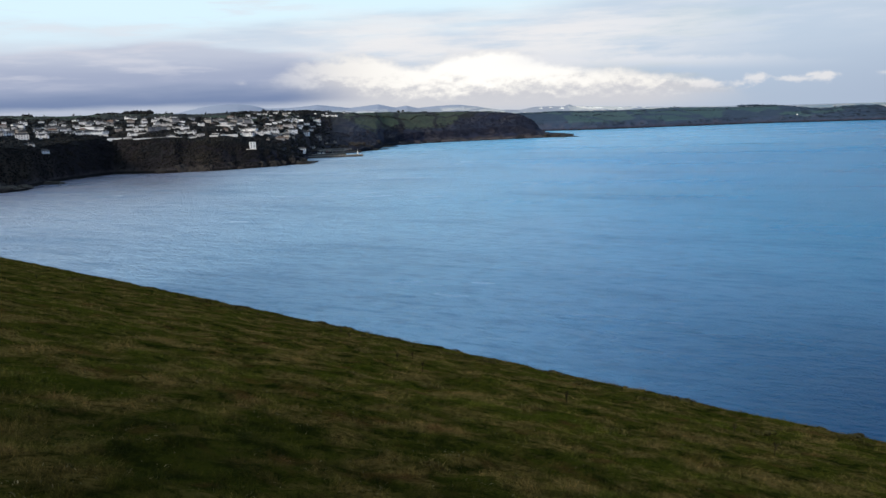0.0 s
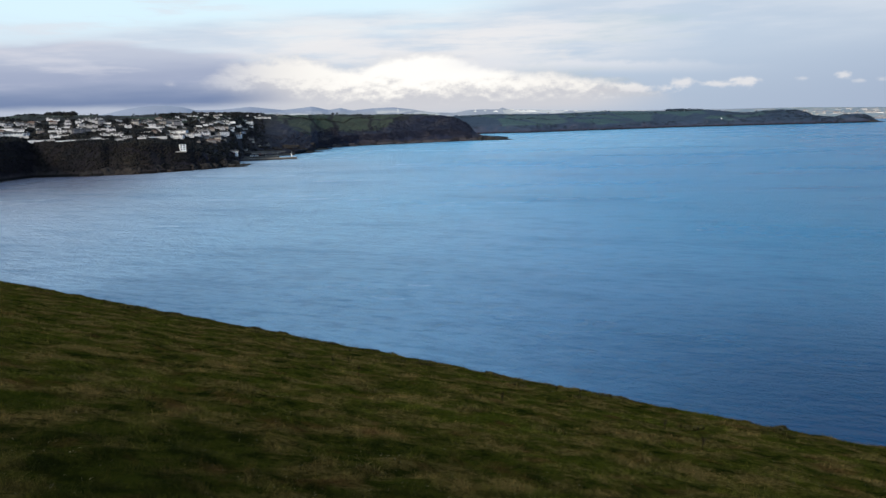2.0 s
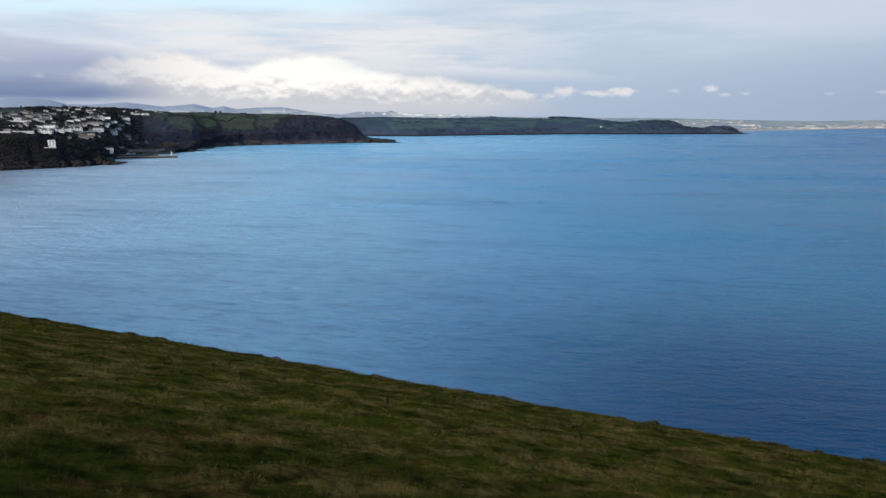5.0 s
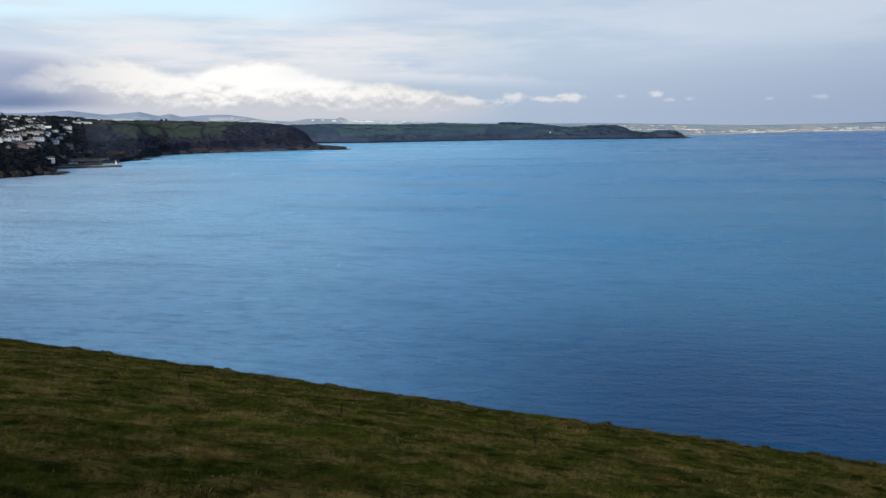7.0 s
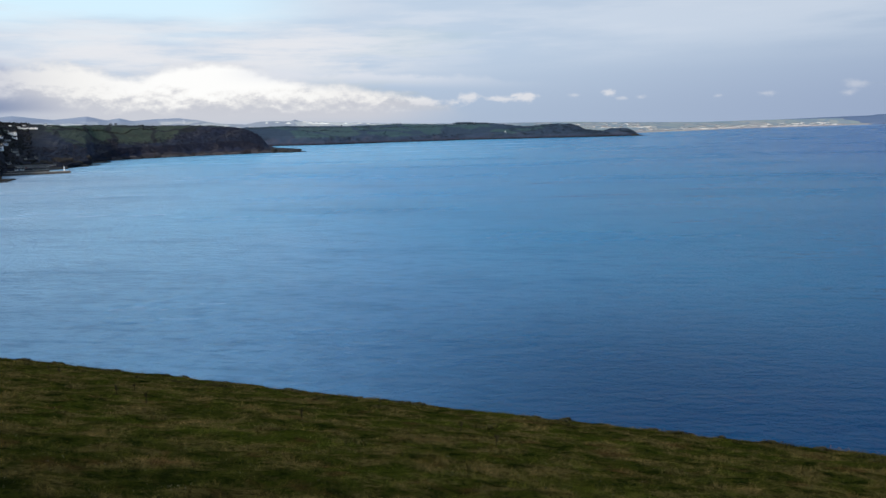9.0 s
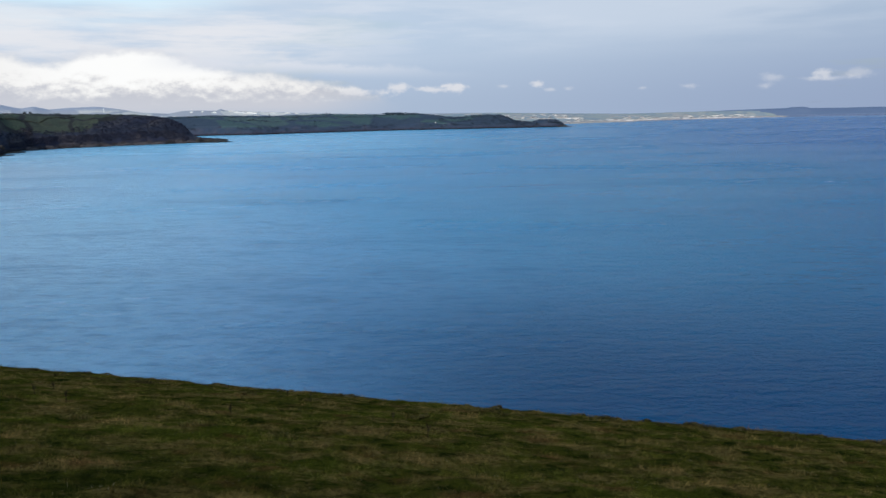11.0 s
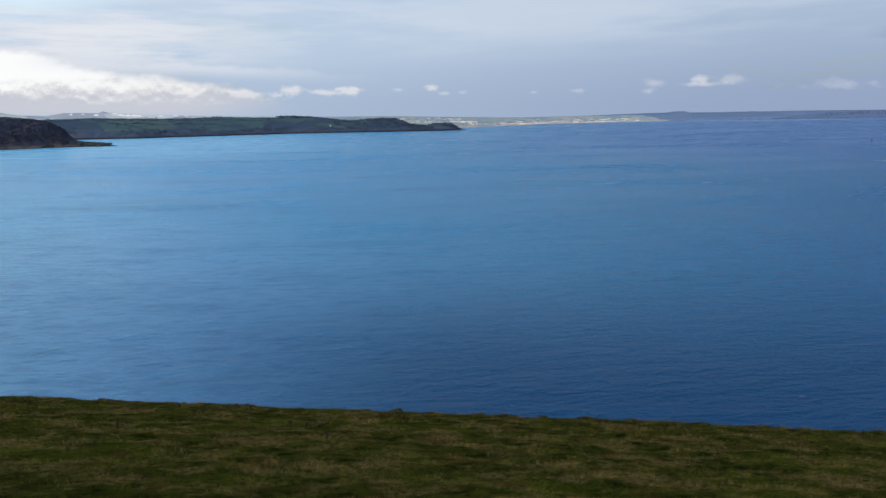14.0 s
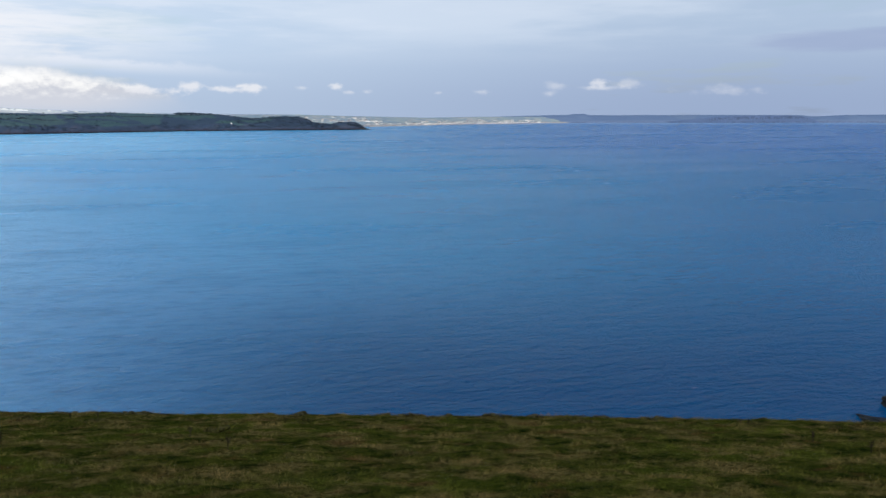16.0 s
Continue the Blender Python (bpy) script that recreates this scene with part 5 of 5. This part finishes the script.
rock("sea_rock", "dark craggy rock standing in the sea below the hill", 69.7, 181, (2.8, 2.4, 1.9), 1, 0.0)
rock("sea_rock", "dark low rock shelf awash at the cliff foot", 69.3, 169, (5.5, 2.4, 0.8), 2, -0.1)
rock("sea_rock", "dark low rock shelf awash at the cliff foot", 72.6, 174, (5.5, 4.0, 1.6), 3, 0.0)
for i, (az, d, sx, sy, sz) in enumerate(((-10.1, 1225, 16, 10, 3.2), (-9.75, 1232, 12, 7, 2.4), (-9.4, 1245, 9, 5, 1.6), (-10.6, 1205, 14, 9, 4.5), (-9.95, 1190, 9, 4, 0.9), (-29.4, 955, 22, 12, 7.5), (-28.3, 985, 18, 9, 5),
                                         (-26.8, 1050, 20, 10, 3.4), (-25.2, 1150, 18, 8, 2.6), (-24.0, 1195, 14, 6, 1.8), (-5.2, 1640, 22, 9, 4.2), (-4.6, 1668, 14, 7, 2.2), (-4.2, 1800, 26, 12, 3.0),
                                         (8.4, 2074, 26, 9, 5.5), (8.0, 2080, 18, 9, 8.5), (8.9, 2072, 20, 6, 3.0), (9.3, 2070, 12, 4, 1.2), (7.3, 2086, 22, 10, 11.0), (33.2, 3022, 18, 8, 3.0), (32.9, 3016, 20, 10, 6.0))):
    rock("sea_rock", "dark brown ledge of rock at the foot of the headland", az, d, (sx, sy, sz), 4 + i)


# bare brown faces low on the near cliff
CLIFF_FACE = speckled("cliff_face", (0.038, 0.031, 0.026), (0.023, 0.020, 0.019), 0.25, 0.95, 0.4, c=(0.020, 0.018, 0.018))

POINT_FACE = speckled("point_face", (0.086, 0.072, 0.070), (0.046, 0.041, 0.046), 0.16, 0.95, 0.4, c=(0.026, 0.024, 0.030))


def cliff_faces():
    rng = random.Random(17)
    for i in range(20):
        az = -20.5 + 10.0 * (i + rng.uniform(0, 1)) / 20
        d = float(TOWN_COAST.profile(np.array([az]))[0][0]) + rng.uniform(6, 10)
        rock("cliff_rock", "bare brown rock face low on the wooded cliff", az, d, (rng.uniform(7, 15), 6.5, rng.uniform(3.5, 8.5)), 40 + i, 2.0, CLIFF_FACE)
    for i in range(22):
        az = -3.6 + 11.0 * (i + rng.uniform(0, 1)) / 22
        d = float(TOWN_COAST.profile(np.array([az]))[0][0]) + rng.uniform(5, 9)
        rock("cliff_rock", "pale brown rock face at the foot of the point", az, d, (rng.uniform(8, 22), 7, rng.uniform(1.5, 6.0) * (2.0 if rng.random() < 0.2 else 1.0)), 70 + i, 2.0, POINT_FACE)
    for i in range(14):
        az = -9.8 + 5.0 * (i + rng.uniform(0, 1)) / 14
        d = float(TOWN_COAST.profile(np.array([az]))[0][0]) + rng.uniform(10, 60)
        rock("shore_rock", "grey-brown boulder bank behind the harbour", az, d, (rng.uniform(6, 14), 5, rng.uniform(2.5, 5.5)), 110 + i, float(TOWN_COAST.height(np.array([az]), np.array([d]))[0]), CLIFF_FACE)


cliff_faces()


# ---------------------------------------------------------------- far clay works, turbines and the town across the bay
def mound(name, label, coast, az, d, w, dep, h, seed, mat):
    bm = bmesh.new()
    n, rings = 22, 7
    rows = []
    for k in range(rings):
        t = k / (rings - 1)
        r = (1 - t) ** 0.8
        rows.append([bm.verts.new((w / 2 * r * math.cos(2 * math.pi * i / n) * (1 + 0.16 * math.sin(i * 1.7 + seed + k)), dep / 2 * r * math.sin(2 * math.pi * i / n) * (1 + 0.16 * math.cos(i * 2.3 + seed)),
                                   -8 + (h + 8) * t + (1.2 * math.sin(i * 2.1 + k) if 0 < k < rings - 1 else 0))) for i in range(n)])
    for a, b in zip(rows, rows[1:]):
        for i in range(n):
            bm.faces.new((a[i], a[(i + 1) % n], b[(i + 1) % n], b[i]))
    me = bpy.data.meshes.new(name)
    bm.to_mesh(me)
    bm.free()
    me.materials.append(mat)
    x, y = (float(v) for v in polar(az, d))
    ob = new(name, me)
    ob.matrix_basis = pose(x, y, float(coast.height(np.array([az]), np.array([d]))[0]), 0, 0, -az)
    return tagged(ob, label, "mound", "mounds of the clay works")


for i, (az, el, w, h) in enumerate(((9.5, 0.40, 60, 8), (9.9, 0.34, 80, 7), (10.3, 0.30, 55, 6), (10.75, 0.27, 70, 9), (11.1, 0.25, 40, 6), (8.4, 0.36, 50, 6), (7.6, 0.44, 40, 4), (12.4, 0.24, 50, 4),
                                    (13.3, 0.24, 70, 4), (14.0, 0.21, 45, 3), (6.9, 0.42, 34, 4))):
    mound("clay_mound", "bright white china clay mound on the distant hills", MOOR, az, stand_at(MOOR, az, el), w, 40, h, i, CLAY)


def turbine(az, el, hub, label):
    d = stand_at(MOOR, az, el)
    x, y = (float(v) for v in polar(az, d))
    ob = thing("wind_turbine", label, "wind turbine", m=pose(x, y, float(MOOR.height(np.array([az]), np.array([d]))[0]), 0, 0, -az))
    bm = bmesh.new()
    bmesh.ops.create_cone(bm, cap_ends=True, segments=12, radius1=1.3, radius2=0.8, depth=hub + 4, matrix=Matrix.Translation((0, 0, hub / 2 - 2)))
    me = bpy.data.meshes.new("tower")
    bm.to_mesh(me)
    bm.free()
    me.materials.append(STEEL_WHITE)
    part("tower", me, ob)
    part("nacelle", boxes_mesh("nacelle", [(0, 0, hub - 0.8, 2.2, 5, 2.2)], STEEL_WHITE, 0.3), ob)
    for i in range(3):
        b = part("blade", boxes_mesh("blade", [(0, -3, 0, 1.1, 0.3, hub * 0.28), (0, -3, hub * 0.28, 0.7, 0.25, hub * 0.22)], STEEL_WHITE), ob)
        b.matrix_basis = pose(0, 0, hub + 0.3) @ pose(0, 0, 0, 0, 20 + 120 * i, 0)


turbine(1.37, 0.5, 17, "white wind turbine on the distant moor")
turbine(6.92, 0.42, 14, "white wind turbine on the distant moor")


def bay_town():
    rng = random.Random(8)
    pale = by_piece("pale_render", (0.78, 0.74, 0.72), (0.50, 0.46, 0.45))
    shapes = []
    for w, d, h, r, mat in ((16, 9, 6, 4, SLATE), (30, 10, 7, 4, SLATE), (52, 16, 9, 3, CONCRETE), (22, 9, 6, 4, TILE_RED)):
        ob = thing("bay_building", "pale building in the town across the bay", "building", "buildings of the far bay town")
        part("wall", gable_wall_mesh("wall", w, d, h, r, pale, plinth=6.0), ob)
        part("roof", roof_mesh("roof", w, d, h, r, mat), ob)
        shapes.append(ob)
    used = [False] * len(shapes)
    for i in range(270):
        az = rng.choice((rng.uniform(28.5, 34), rng.uniform(34, 45.5), rng.uniform(36, 45.5)))
        lo, hi = (-0.52, -0.2) if az < 33.2 else (-0.76, -0.45)
        el = lo + (hi - lo) * rng.random() ** 2.6
        d = stand_at(BAY_COAST, az, el - 0.02)
        k = rng.choice((0, 0, 1, 1, 2, 3))
        s = rng.uniform(0.3, 0.66)
        x, y = (float(v) for v in polar(az, d))
        m = pose(x, y, float(BAY_COAST.height(np.array([az]), np.array([d]))[0]), 0, 0, -az + rng.uniform(-30, 30)) @ Matrix.Diagonal((s, s, s * 0.6, 1))
        if used[k]:
            copy_thing(shapes[k], m).scale = (s, s, s * 0.6)
        else:
            shapes[k].matrix_basis, used[k] = m, True


bay_town()


def beach():
    n = 60
    az = np.linspace(33.4, 38.2, n)
    d = BAY_COAST.shore(az)
    bands = [d - 14, d - 2, d + 6, d + 12]
    zs = (-0.5, 1.6, 3.4, 4.6)
    P = [np.stack([*polar(az, b), np.full(n, z)], -1) for b, z in zip(bands, zs)]
    V = np.stack(P, 1).reshape(-1, 3)
    ob = new("beach", mesh_arrays("beach", V, grid_tris(n, 4)[:, ::-1], SAND, True))
    tagged(ob, "pale sandy beach across the bay", "beach", kind="structure")


beach()

def fishing_boat(az, d, turn):
    ob = thing("fishing_boat", "small dark fishing boat out in the bay", "boat", m=pose(*(float(v) for v in polar(az, d)), 0, 0, 0, turn))
    bm = bmesh.new()
    rows = []
    for i in range(9):
        t = i / 8
        half = 1.35 * math.sin(math.pi * min(1.0, 0.34 + 0.66 * (1 - t ** 2.2)) * 0.5 + 0.0) * (1 - t ** 5)
        top = 1.0 + 0.7 * t * t
        rows.append([bm.verts.new((-4 + 8 * t, s * half * w, z)) for s, w, z in ((-1, 1, top), (-1, 0.75, -0.1), (0, 0, -0.5), (1, 0.75, -0.1), (1, 1, top))])
    for a, b in zip(rows, rows[1:]):
        for k in range(4):
            bm.faces.new((a[k], a[k + 1], b[k + 1], b[k]))
        bm.faces.new((a[0], b[0], b[4], a[4]))
    bm.faces.new(rows[0])
    bmesh.ops.recalc_face_normals(bm, faces=bm.faces[:])
    me = bpy.data.meshes.new("hull")
    bm.to_mesh(me)
    bm.free()
    me.materials.append(ROCK)
    part("hull", me, ob)
    part("cabin", boxes_mesh("cabin", [(1.0, 0, 1.1, 2.0, 1.7, 1.2)], BARK, 0.08), ob)
    part("mast", boxes_mesh("mast", [(-0.4, 0, 1.0, 0.12, 0.12, 4.2)], BARK), ob)


fishing_boat(60.13, 1600, 35)
# a white beacon hut at the far shore
hut = thing("shore_hut", "tiny white hut near the far shore", "hut", m=pose(*(float(v) for v in polar(23.8, 3035)), float(BLACK_COAST.height(np.array([23.8]), np.array([3035.0]))[0]), 0, 0, -23.8))
part("wall", gable_wall_mesh("wall", 4, 4, 3, 1.4, WHITEWASH), hut)
part("roof", roof_mesh("roof", 4, 4, 3, 1.4, WHITEWASH, over=0.2), hut)
part("door", LEAF, hut).location = (0, -2.04, 0.05)


# ---------------------------------------------------------------- grass
def sward_material(name, dim, bright):
    """Blades that take the patchwork of the turf, each one a little darker or paler."""
    m, nt, b = material(name, 0.8)
    col, tufts = sward_colour(nt, place_of(nt))
    rnd = nt.nodes.new("ShaderNodeNewGeometry").outputs["Random Per Island"]
    col = blend(nt, 1.0, col, blend(nt, rnd, dim, bright), "MULTIPLY")
    nt.links.new(col, b.inputs["Base Color"])
    b.inputs["Specular IOR Level"].default_value = 0.02
    return m


def blade_material(name, a, b2, c):
    m, nt, b = material(name, 0.8)
    rnd = nt.nodes.new("ShaderNodeNewGeometry").outputs["Random Per Island"]
    col = blend(nt, ramp01(nt, rnd, 0.0, 0.75), a, b2)
    col = blend(nt, ramp01(nt, rnd, 0.78, 0.95), col, c)
    spot = noise_of(nt, place_of(nt), 5.0, 4, 0.65, (1, 1, 0), (1, 8, 0))
    col = blend(nt, calc(nt, "MULTIPLY", ramp01(nt, spot, 0.56, 0.42), 0.7), col, tuple(v * 0.4 for v in a))
    nt.links.new(col, b.inputs["Base Color"])
    b.inputs["Specular IOR Level"].default_value = 0.02
    return m


GREEN_BLADE = sward_material("grass_blade", (0.35, 0.335, 0.315), (1.42, 1.22, 1.06))
STRAW_BLADE = sward_material("straw_blade", (0.46, 0.39, 0.385), (2.18, 1.78, 1.76))
LITTER_BLADE = blade_material("litter_blade", (0.20, 0.145, 0.07), (0.33, 0.25, 0.125), (0.14, 0.10, 0.045))
DOCK = blade_material("dock_stem", (0.045, 0.030, 0.014), (0.08, 0.05, 0.024), (0.06, 0.045, 0.02))


def to_xy(u, w):
    r = radians(DOWN)
    return u * math.sin(r) + w * math.cos(r), u * math.cos(r) - w * math.sin(r)


def straw_level(x, y):
    """Where the sward is long and dead: streaks along the contour."""
    r = radians(DOWN)
    u, w = x * math.sin(r) + y * math.cos(r), x * math.cos(r) - y * math.sin(r)
    return wavy(u * 2.2, w * 0.8, 4.2, 3, 11.0) + 0.45 * wavy(u, w, 1.1, 2, 12.0)


def blades(x, y, height, width, lean, rng, simple=False):
    """Bent tapering blades, two triangles and a tip each."""
    n = len(x)
    z = hill_height(x, y) - 0.01
    a = rng.uniform(0, 2 * np.pi, n)
    b = a + rng.uniform(0.7, 2.4, n)
    ca, sa_, cb, sb = np.cos(a), np.sin(a), np.cos(b), np.sin(b)
    base = np.stack([x, y, z], -1)
    side = np.stack([ca, sa_, 0 * a], -1) * (width / 2)[:, None]
    out = np.stack([cb, sb, 0 * a], -1) * (height * lean)[:, None]
    up = np.stack([0 * a, 0 * a, height], -1)
    mid = base + 0.55 * up + 0.3 * out
    tip = base + up * (1 - 0.35 * lean)[:, None] + out
    if simple:
        V = np.stack([base - side, base + side, tip], 1).reshape(-1, 3)
        return V, np.arange(3 * n).reshape(-1, 3)
    V = np.stack([base - side, base + side, mid - side * 0.7, mid + side * 0.7, tip], 1).reshape(-1, 3)
    o = np.arange(n) * 5
    F = np.concatenate([np.stack([o, o + 1, o + 3], 1), np.stack([o, o + 3, o + 2], 1), np.stack([o + 2, o + 3, o + 4], 1)])
    return V, F


def spread_points(n, rng):
    """More blades close to where one stands, fewer far along the slope."""
    q = rng.uniform(0, 1, n)
    d = 3.2 * (70.0 / 3.2) ** (q ** 0.9)
    az = rng.uniform(-38, 76, n)
    m = n // 12
    d[:m], az[:m] = 11.0 * np.sqrt(rng.uniform(0.003, 1, m)), rng.uniform(0, 360, m)
    x, y = polar(az, d)
    r = radians(DOWN)
    u = x * math.sin(r) + y * math.cos(r)
    ok = u < BRINK + 3.0
    return x[ok], y[ok], d[ok]


def sward():
    rng = np.random.RandomState(70)
    x, y, d = spread_points(1450000, rng)
    # darker close to the eye, with fewer straw blades; long and bleached further down
    lev = straw_level(x, y) - 0.75 * np.exp(-(d / 7.0) ** 2)
    green = lev < 0.02 + rng.normal(0, 0.20, len(x))
    far = np.clip(d / 14.0, 0.6, 3.2)
    tuft = np.clip(0.82 + 1.0 * wavy(x, y, 0.75, 3, 14.0) + 0.75 * wavy(x, y, 0.24, 2, 15.0), 0.2, 2.0)
    h = (0.040 + 0.046 * rng.uniform(0, 1, len(x)) ** 2 + 0.03 * np.clip(lev + 0.3, 0, 1)) * tuft
    h = np.clip(h * 0.9, 0.015, 0.16)
    V, F = blades(x[green], y[green], h[green], 0.0042 * far[green] + 0.001, rng.uniform(0.3, 1.3, int(green.sum())), rng, True)
    tagged(new("grass", mesh_arrays("grass", V, F, GREEN_BLADE)), "short rough olive-green turf", "grass", kind="stuff")
    s = ~green
    hs = np.clip((0.056 + 0.06 * np.clip(lev[s], 0, 1) + 0.035 * rng.uniform(0, 1, int(s.sum())) ** 4) * tuft[s], 0.02, 0.2)
    V, F = blades(x[s], y[s], hs, 0.0036 * far[s] + 0.001, rng.uniform(0.5, 1.7, int(s.sum())), rng, True)
    tagged(new("dead_grass", mesh_arrays("dead_grass", V, F, STRAW_BLADE)), "long bleached dead grass in streaks", "grass", kind="stuff")


def litter():
    """Pale dead stems and curled leaves lying loose on the turf."""
    rng = np.random.RandomState(71)
    x, y, d = spread_points(11000, rng)
    keep = wavy(x, y, 1.6, 3, 16.0) > -0.15
    x, y, d = x[keep], y[keep], d[keep]
    n = len(x)
    V, F = blades(x, y, rng.uniform(0.012, 0.026, n), 0.005 + 0.006 * rng.uniform(0, 1, n) ** 3, rng.uniform(0.8, 2.2, n), rng)
    V[:, 2] += 0.02
    tagged(new("grass_litter", mesh_arrays("grass_litter", V, F, LITTER_BLADE)), "pale dead stems and leaves on the turf", "plant litter", kind="stuff")


sward()
litter()


def tussock(x, y, size, seed, mat, label, category="grass tussock", lean=0.9, heart=0.0):
    """A mounded tuft with a low lumpy heart of litter and arching blades."""
    rng = np.random.RandomState(seed)
    foot = np.array([x, y, float(hill_height(np.array([x]), np.array([y]))[0])])
    ob = thing("tussock", label, category, "tussocks on the slope", pose(*(float(c) for c in foot)))
    n = 120
    a, r = rng.uniform(0, 2 * np.pi, n), np.sqrt(rng.uniform(0, 1, n)) * size * 0.5
    bx, by = x + r * np.cos(a) * 1.3, y + r * np.sin(a)
    V, F = blades(bx, by, size * rng.uniform(0.12, 0.42, n) * (1.15 - r / size), np.full(n, 0.014), rng.uniform(0.2, lean, n), rng)
    if heart:
        for c in range(6):
            at = np.array([[rng.normal(0, size * 0.3), rng.normal(0, size * 0.3), 0.0]])
            at[0, 2] = float(hill_height(x + at[:1, 0], y + at[:1, 1])[0]) + size * 0.04 - foot[2]
            part("heather_cushion", mesh_arrays("heather_cushion", *clump_arrays(at, [size * heart * rng.uniform(0.5, 1.1)], rng, 0.6, 0.35), mat), ob)
    part("blade_tuft", mesh_arrays("blade_tuft", V - foot, F, mat), ob)
    return ob


TUFT_BLADE = blade_material("tuft_blade", (0.135, 0.090, 0.024), (0.270, 0.180, 0.052), (0.10, 0.080, 0.020))
BRINK_BLADE = blade_material("brink_heather", (0.040, 0.032, 0.016), (0.105, 0.078, 0.030), (0.15, 0.11, 0.04))
MOUND_BLADE = blade_material("mound_blade", (0.048, 0.038, 0.010), (0.115, 0.080, 0.022), (0.17, 0.11, 0.034))
for i, (mx, my, s) in enumerate(((0.9, 25.0, 0.62), (-1.4, 27.2, 0.5), (-17.8, 36.6, 0.6), (0.2, 26.2, 0.5), (3.6, 21.6, 0.5), (5.1, 20.2, 0.42), (15.2, 13.0, 0.5), (6.3, 15.8, 0.45), (-9.3, 33.0, 0.5), (-12.0, 35.6, 0.5),
                                 (9.6, 18.6, 0.4), (12.2, 16.4, 0.42), (-5.2, 30.4, 0.45), (18.0, 10.6, 0.4), (20.2, 7.9, 0.4))):
    tussock(mx, my, s, 100 + i, MOUND_BLADE, "dark heathery mound at the brink of the slope", heart=0.2)


def brink_tufts():
    rng = random.Random(31)
    for i in range(64):
        tx, ty = to_xy(rng.uniform(18.5, 22.0), rng.uniform(-46, 22))
        tussock(tx, ty, rng.uniform(0.22, 0.5), 300 + i, MOUND_BLADE, "small brown tuft near the brink of the slope")
    w = -48.0
    while w < 24.0:
        w += rng.choice((0.6, 1.1, 2.0, 3.4)) * rng.uniform(0.7, 1.3)
        tx, ty = to_xy(rng.uniform(21.3, 22.2), w)
        tussock(tx, ty, rng.choice((0.2, 0.24, 0.32, 0.46)) * rng.uniform(0.85, 1.15), 1000 + int(w * 10), BRINK_BLADE, "low dark heather clump on the brink of the slope", heart=0.26)


brink_tufts()
for i, (mx, my, s) in enumerate(((-0.3, 7.3, 0.24), (-2.5, 20.6, 0.45), (1.3, 13.5, 0.4), (2.5, 12.3, 0.45), (-0.5, 14.7, 0.4), (-4.4, 10.8, 0.34), (4.5, 13.6, 0.4), (7.4, 10.2, 0.36), (10.0, 8.4, 0.36), (12.4, 6.2, 0.34),
                                 (3.4, 9.2, 0.32), (8.8, 6.0, 0.32))):
    tussock(mx, my, s, 140 + i, TUFT_BLADE, "bleached tuft of long dead grass", lean=1.1)


SEED = mesh_arrays("seed_head", *clump_arrays(np.zeros((1, 3)), [0.011], np.random.RandomState(3), 1.5, 0.3), DOCK)


def dock_stalk(x, y, height, seed):
    """A dry dock: a thin stem with short side branches and clustered seed heads."""
    rng = np.random.RandomState(seed)
    z = float(hill_height(np.array([x]), np.array([y]))[0])
    ob = thing("dock_stalk", "dry dark brown dock stalk with seed heads", "plant", "dry stalks on the slope", pose(x, y, z, rng.uniform(-6, 6), rng.uniform(-6, 6), rng.uniform(0, 360)))
    bm = bmesh.new()
    bmesh.ops.create_cone(bm, cap_ends=True, segments=6, radius1=0.012, radius2=0.006, depth=height + 0.05, matrix=Matrix.Translation((0, 0, height / 2 - 0.025)))
    for i in range(4):
        m = Matrix.Translation((0, 0, height * (0.45 + 0.12 * i))) @ Euler((0.5, 0, i * 1.9)).to_matrix().to_4x4() @ Matrix.Translation((0, 0, 0.06))
        bmesh.ops.create_cone(bm, cap_ends=True, segments=5, radius1=0.006, radius2=0.003, depth=0.12, matrix=m)
    me = bpy.data.meshes.new("stem")
    bm.to_mesh(me)
    bm.free()
    me.materials.append(DOCK)
    part("stem", me, ob)
    for k in range(9):
        p = part("seed_head", SEED, ob)
        p.matrix_basis = pose(rng.normal(0, 0.022), rng.normal(0, 0.022), height * rng.uniform(0.5, 1.0), rng.uniform(0, 90), 0, rng.uniform(0, 360))


for i, (sx, sy) in enumerate(((-4.2, 28.2), (-1.2, 20.9), (-1.5, 19.3), (-0.8, 17.5), (-3.6, 26.1), (-16.9, 31.4), (-7.4, 29.0), (2.3, 16.1), (4.6, 21.1), (5.2, 20.8), (5.6, 15.3), (5.2, 12.4), (18.2, 10.3), (18.4, 10.2),
                              (15.4, 7.1), (14.7, 5.7))):
    dock_stalk(sx, sy, 0.15 + 0.03 * (i % 4), 200 + i)
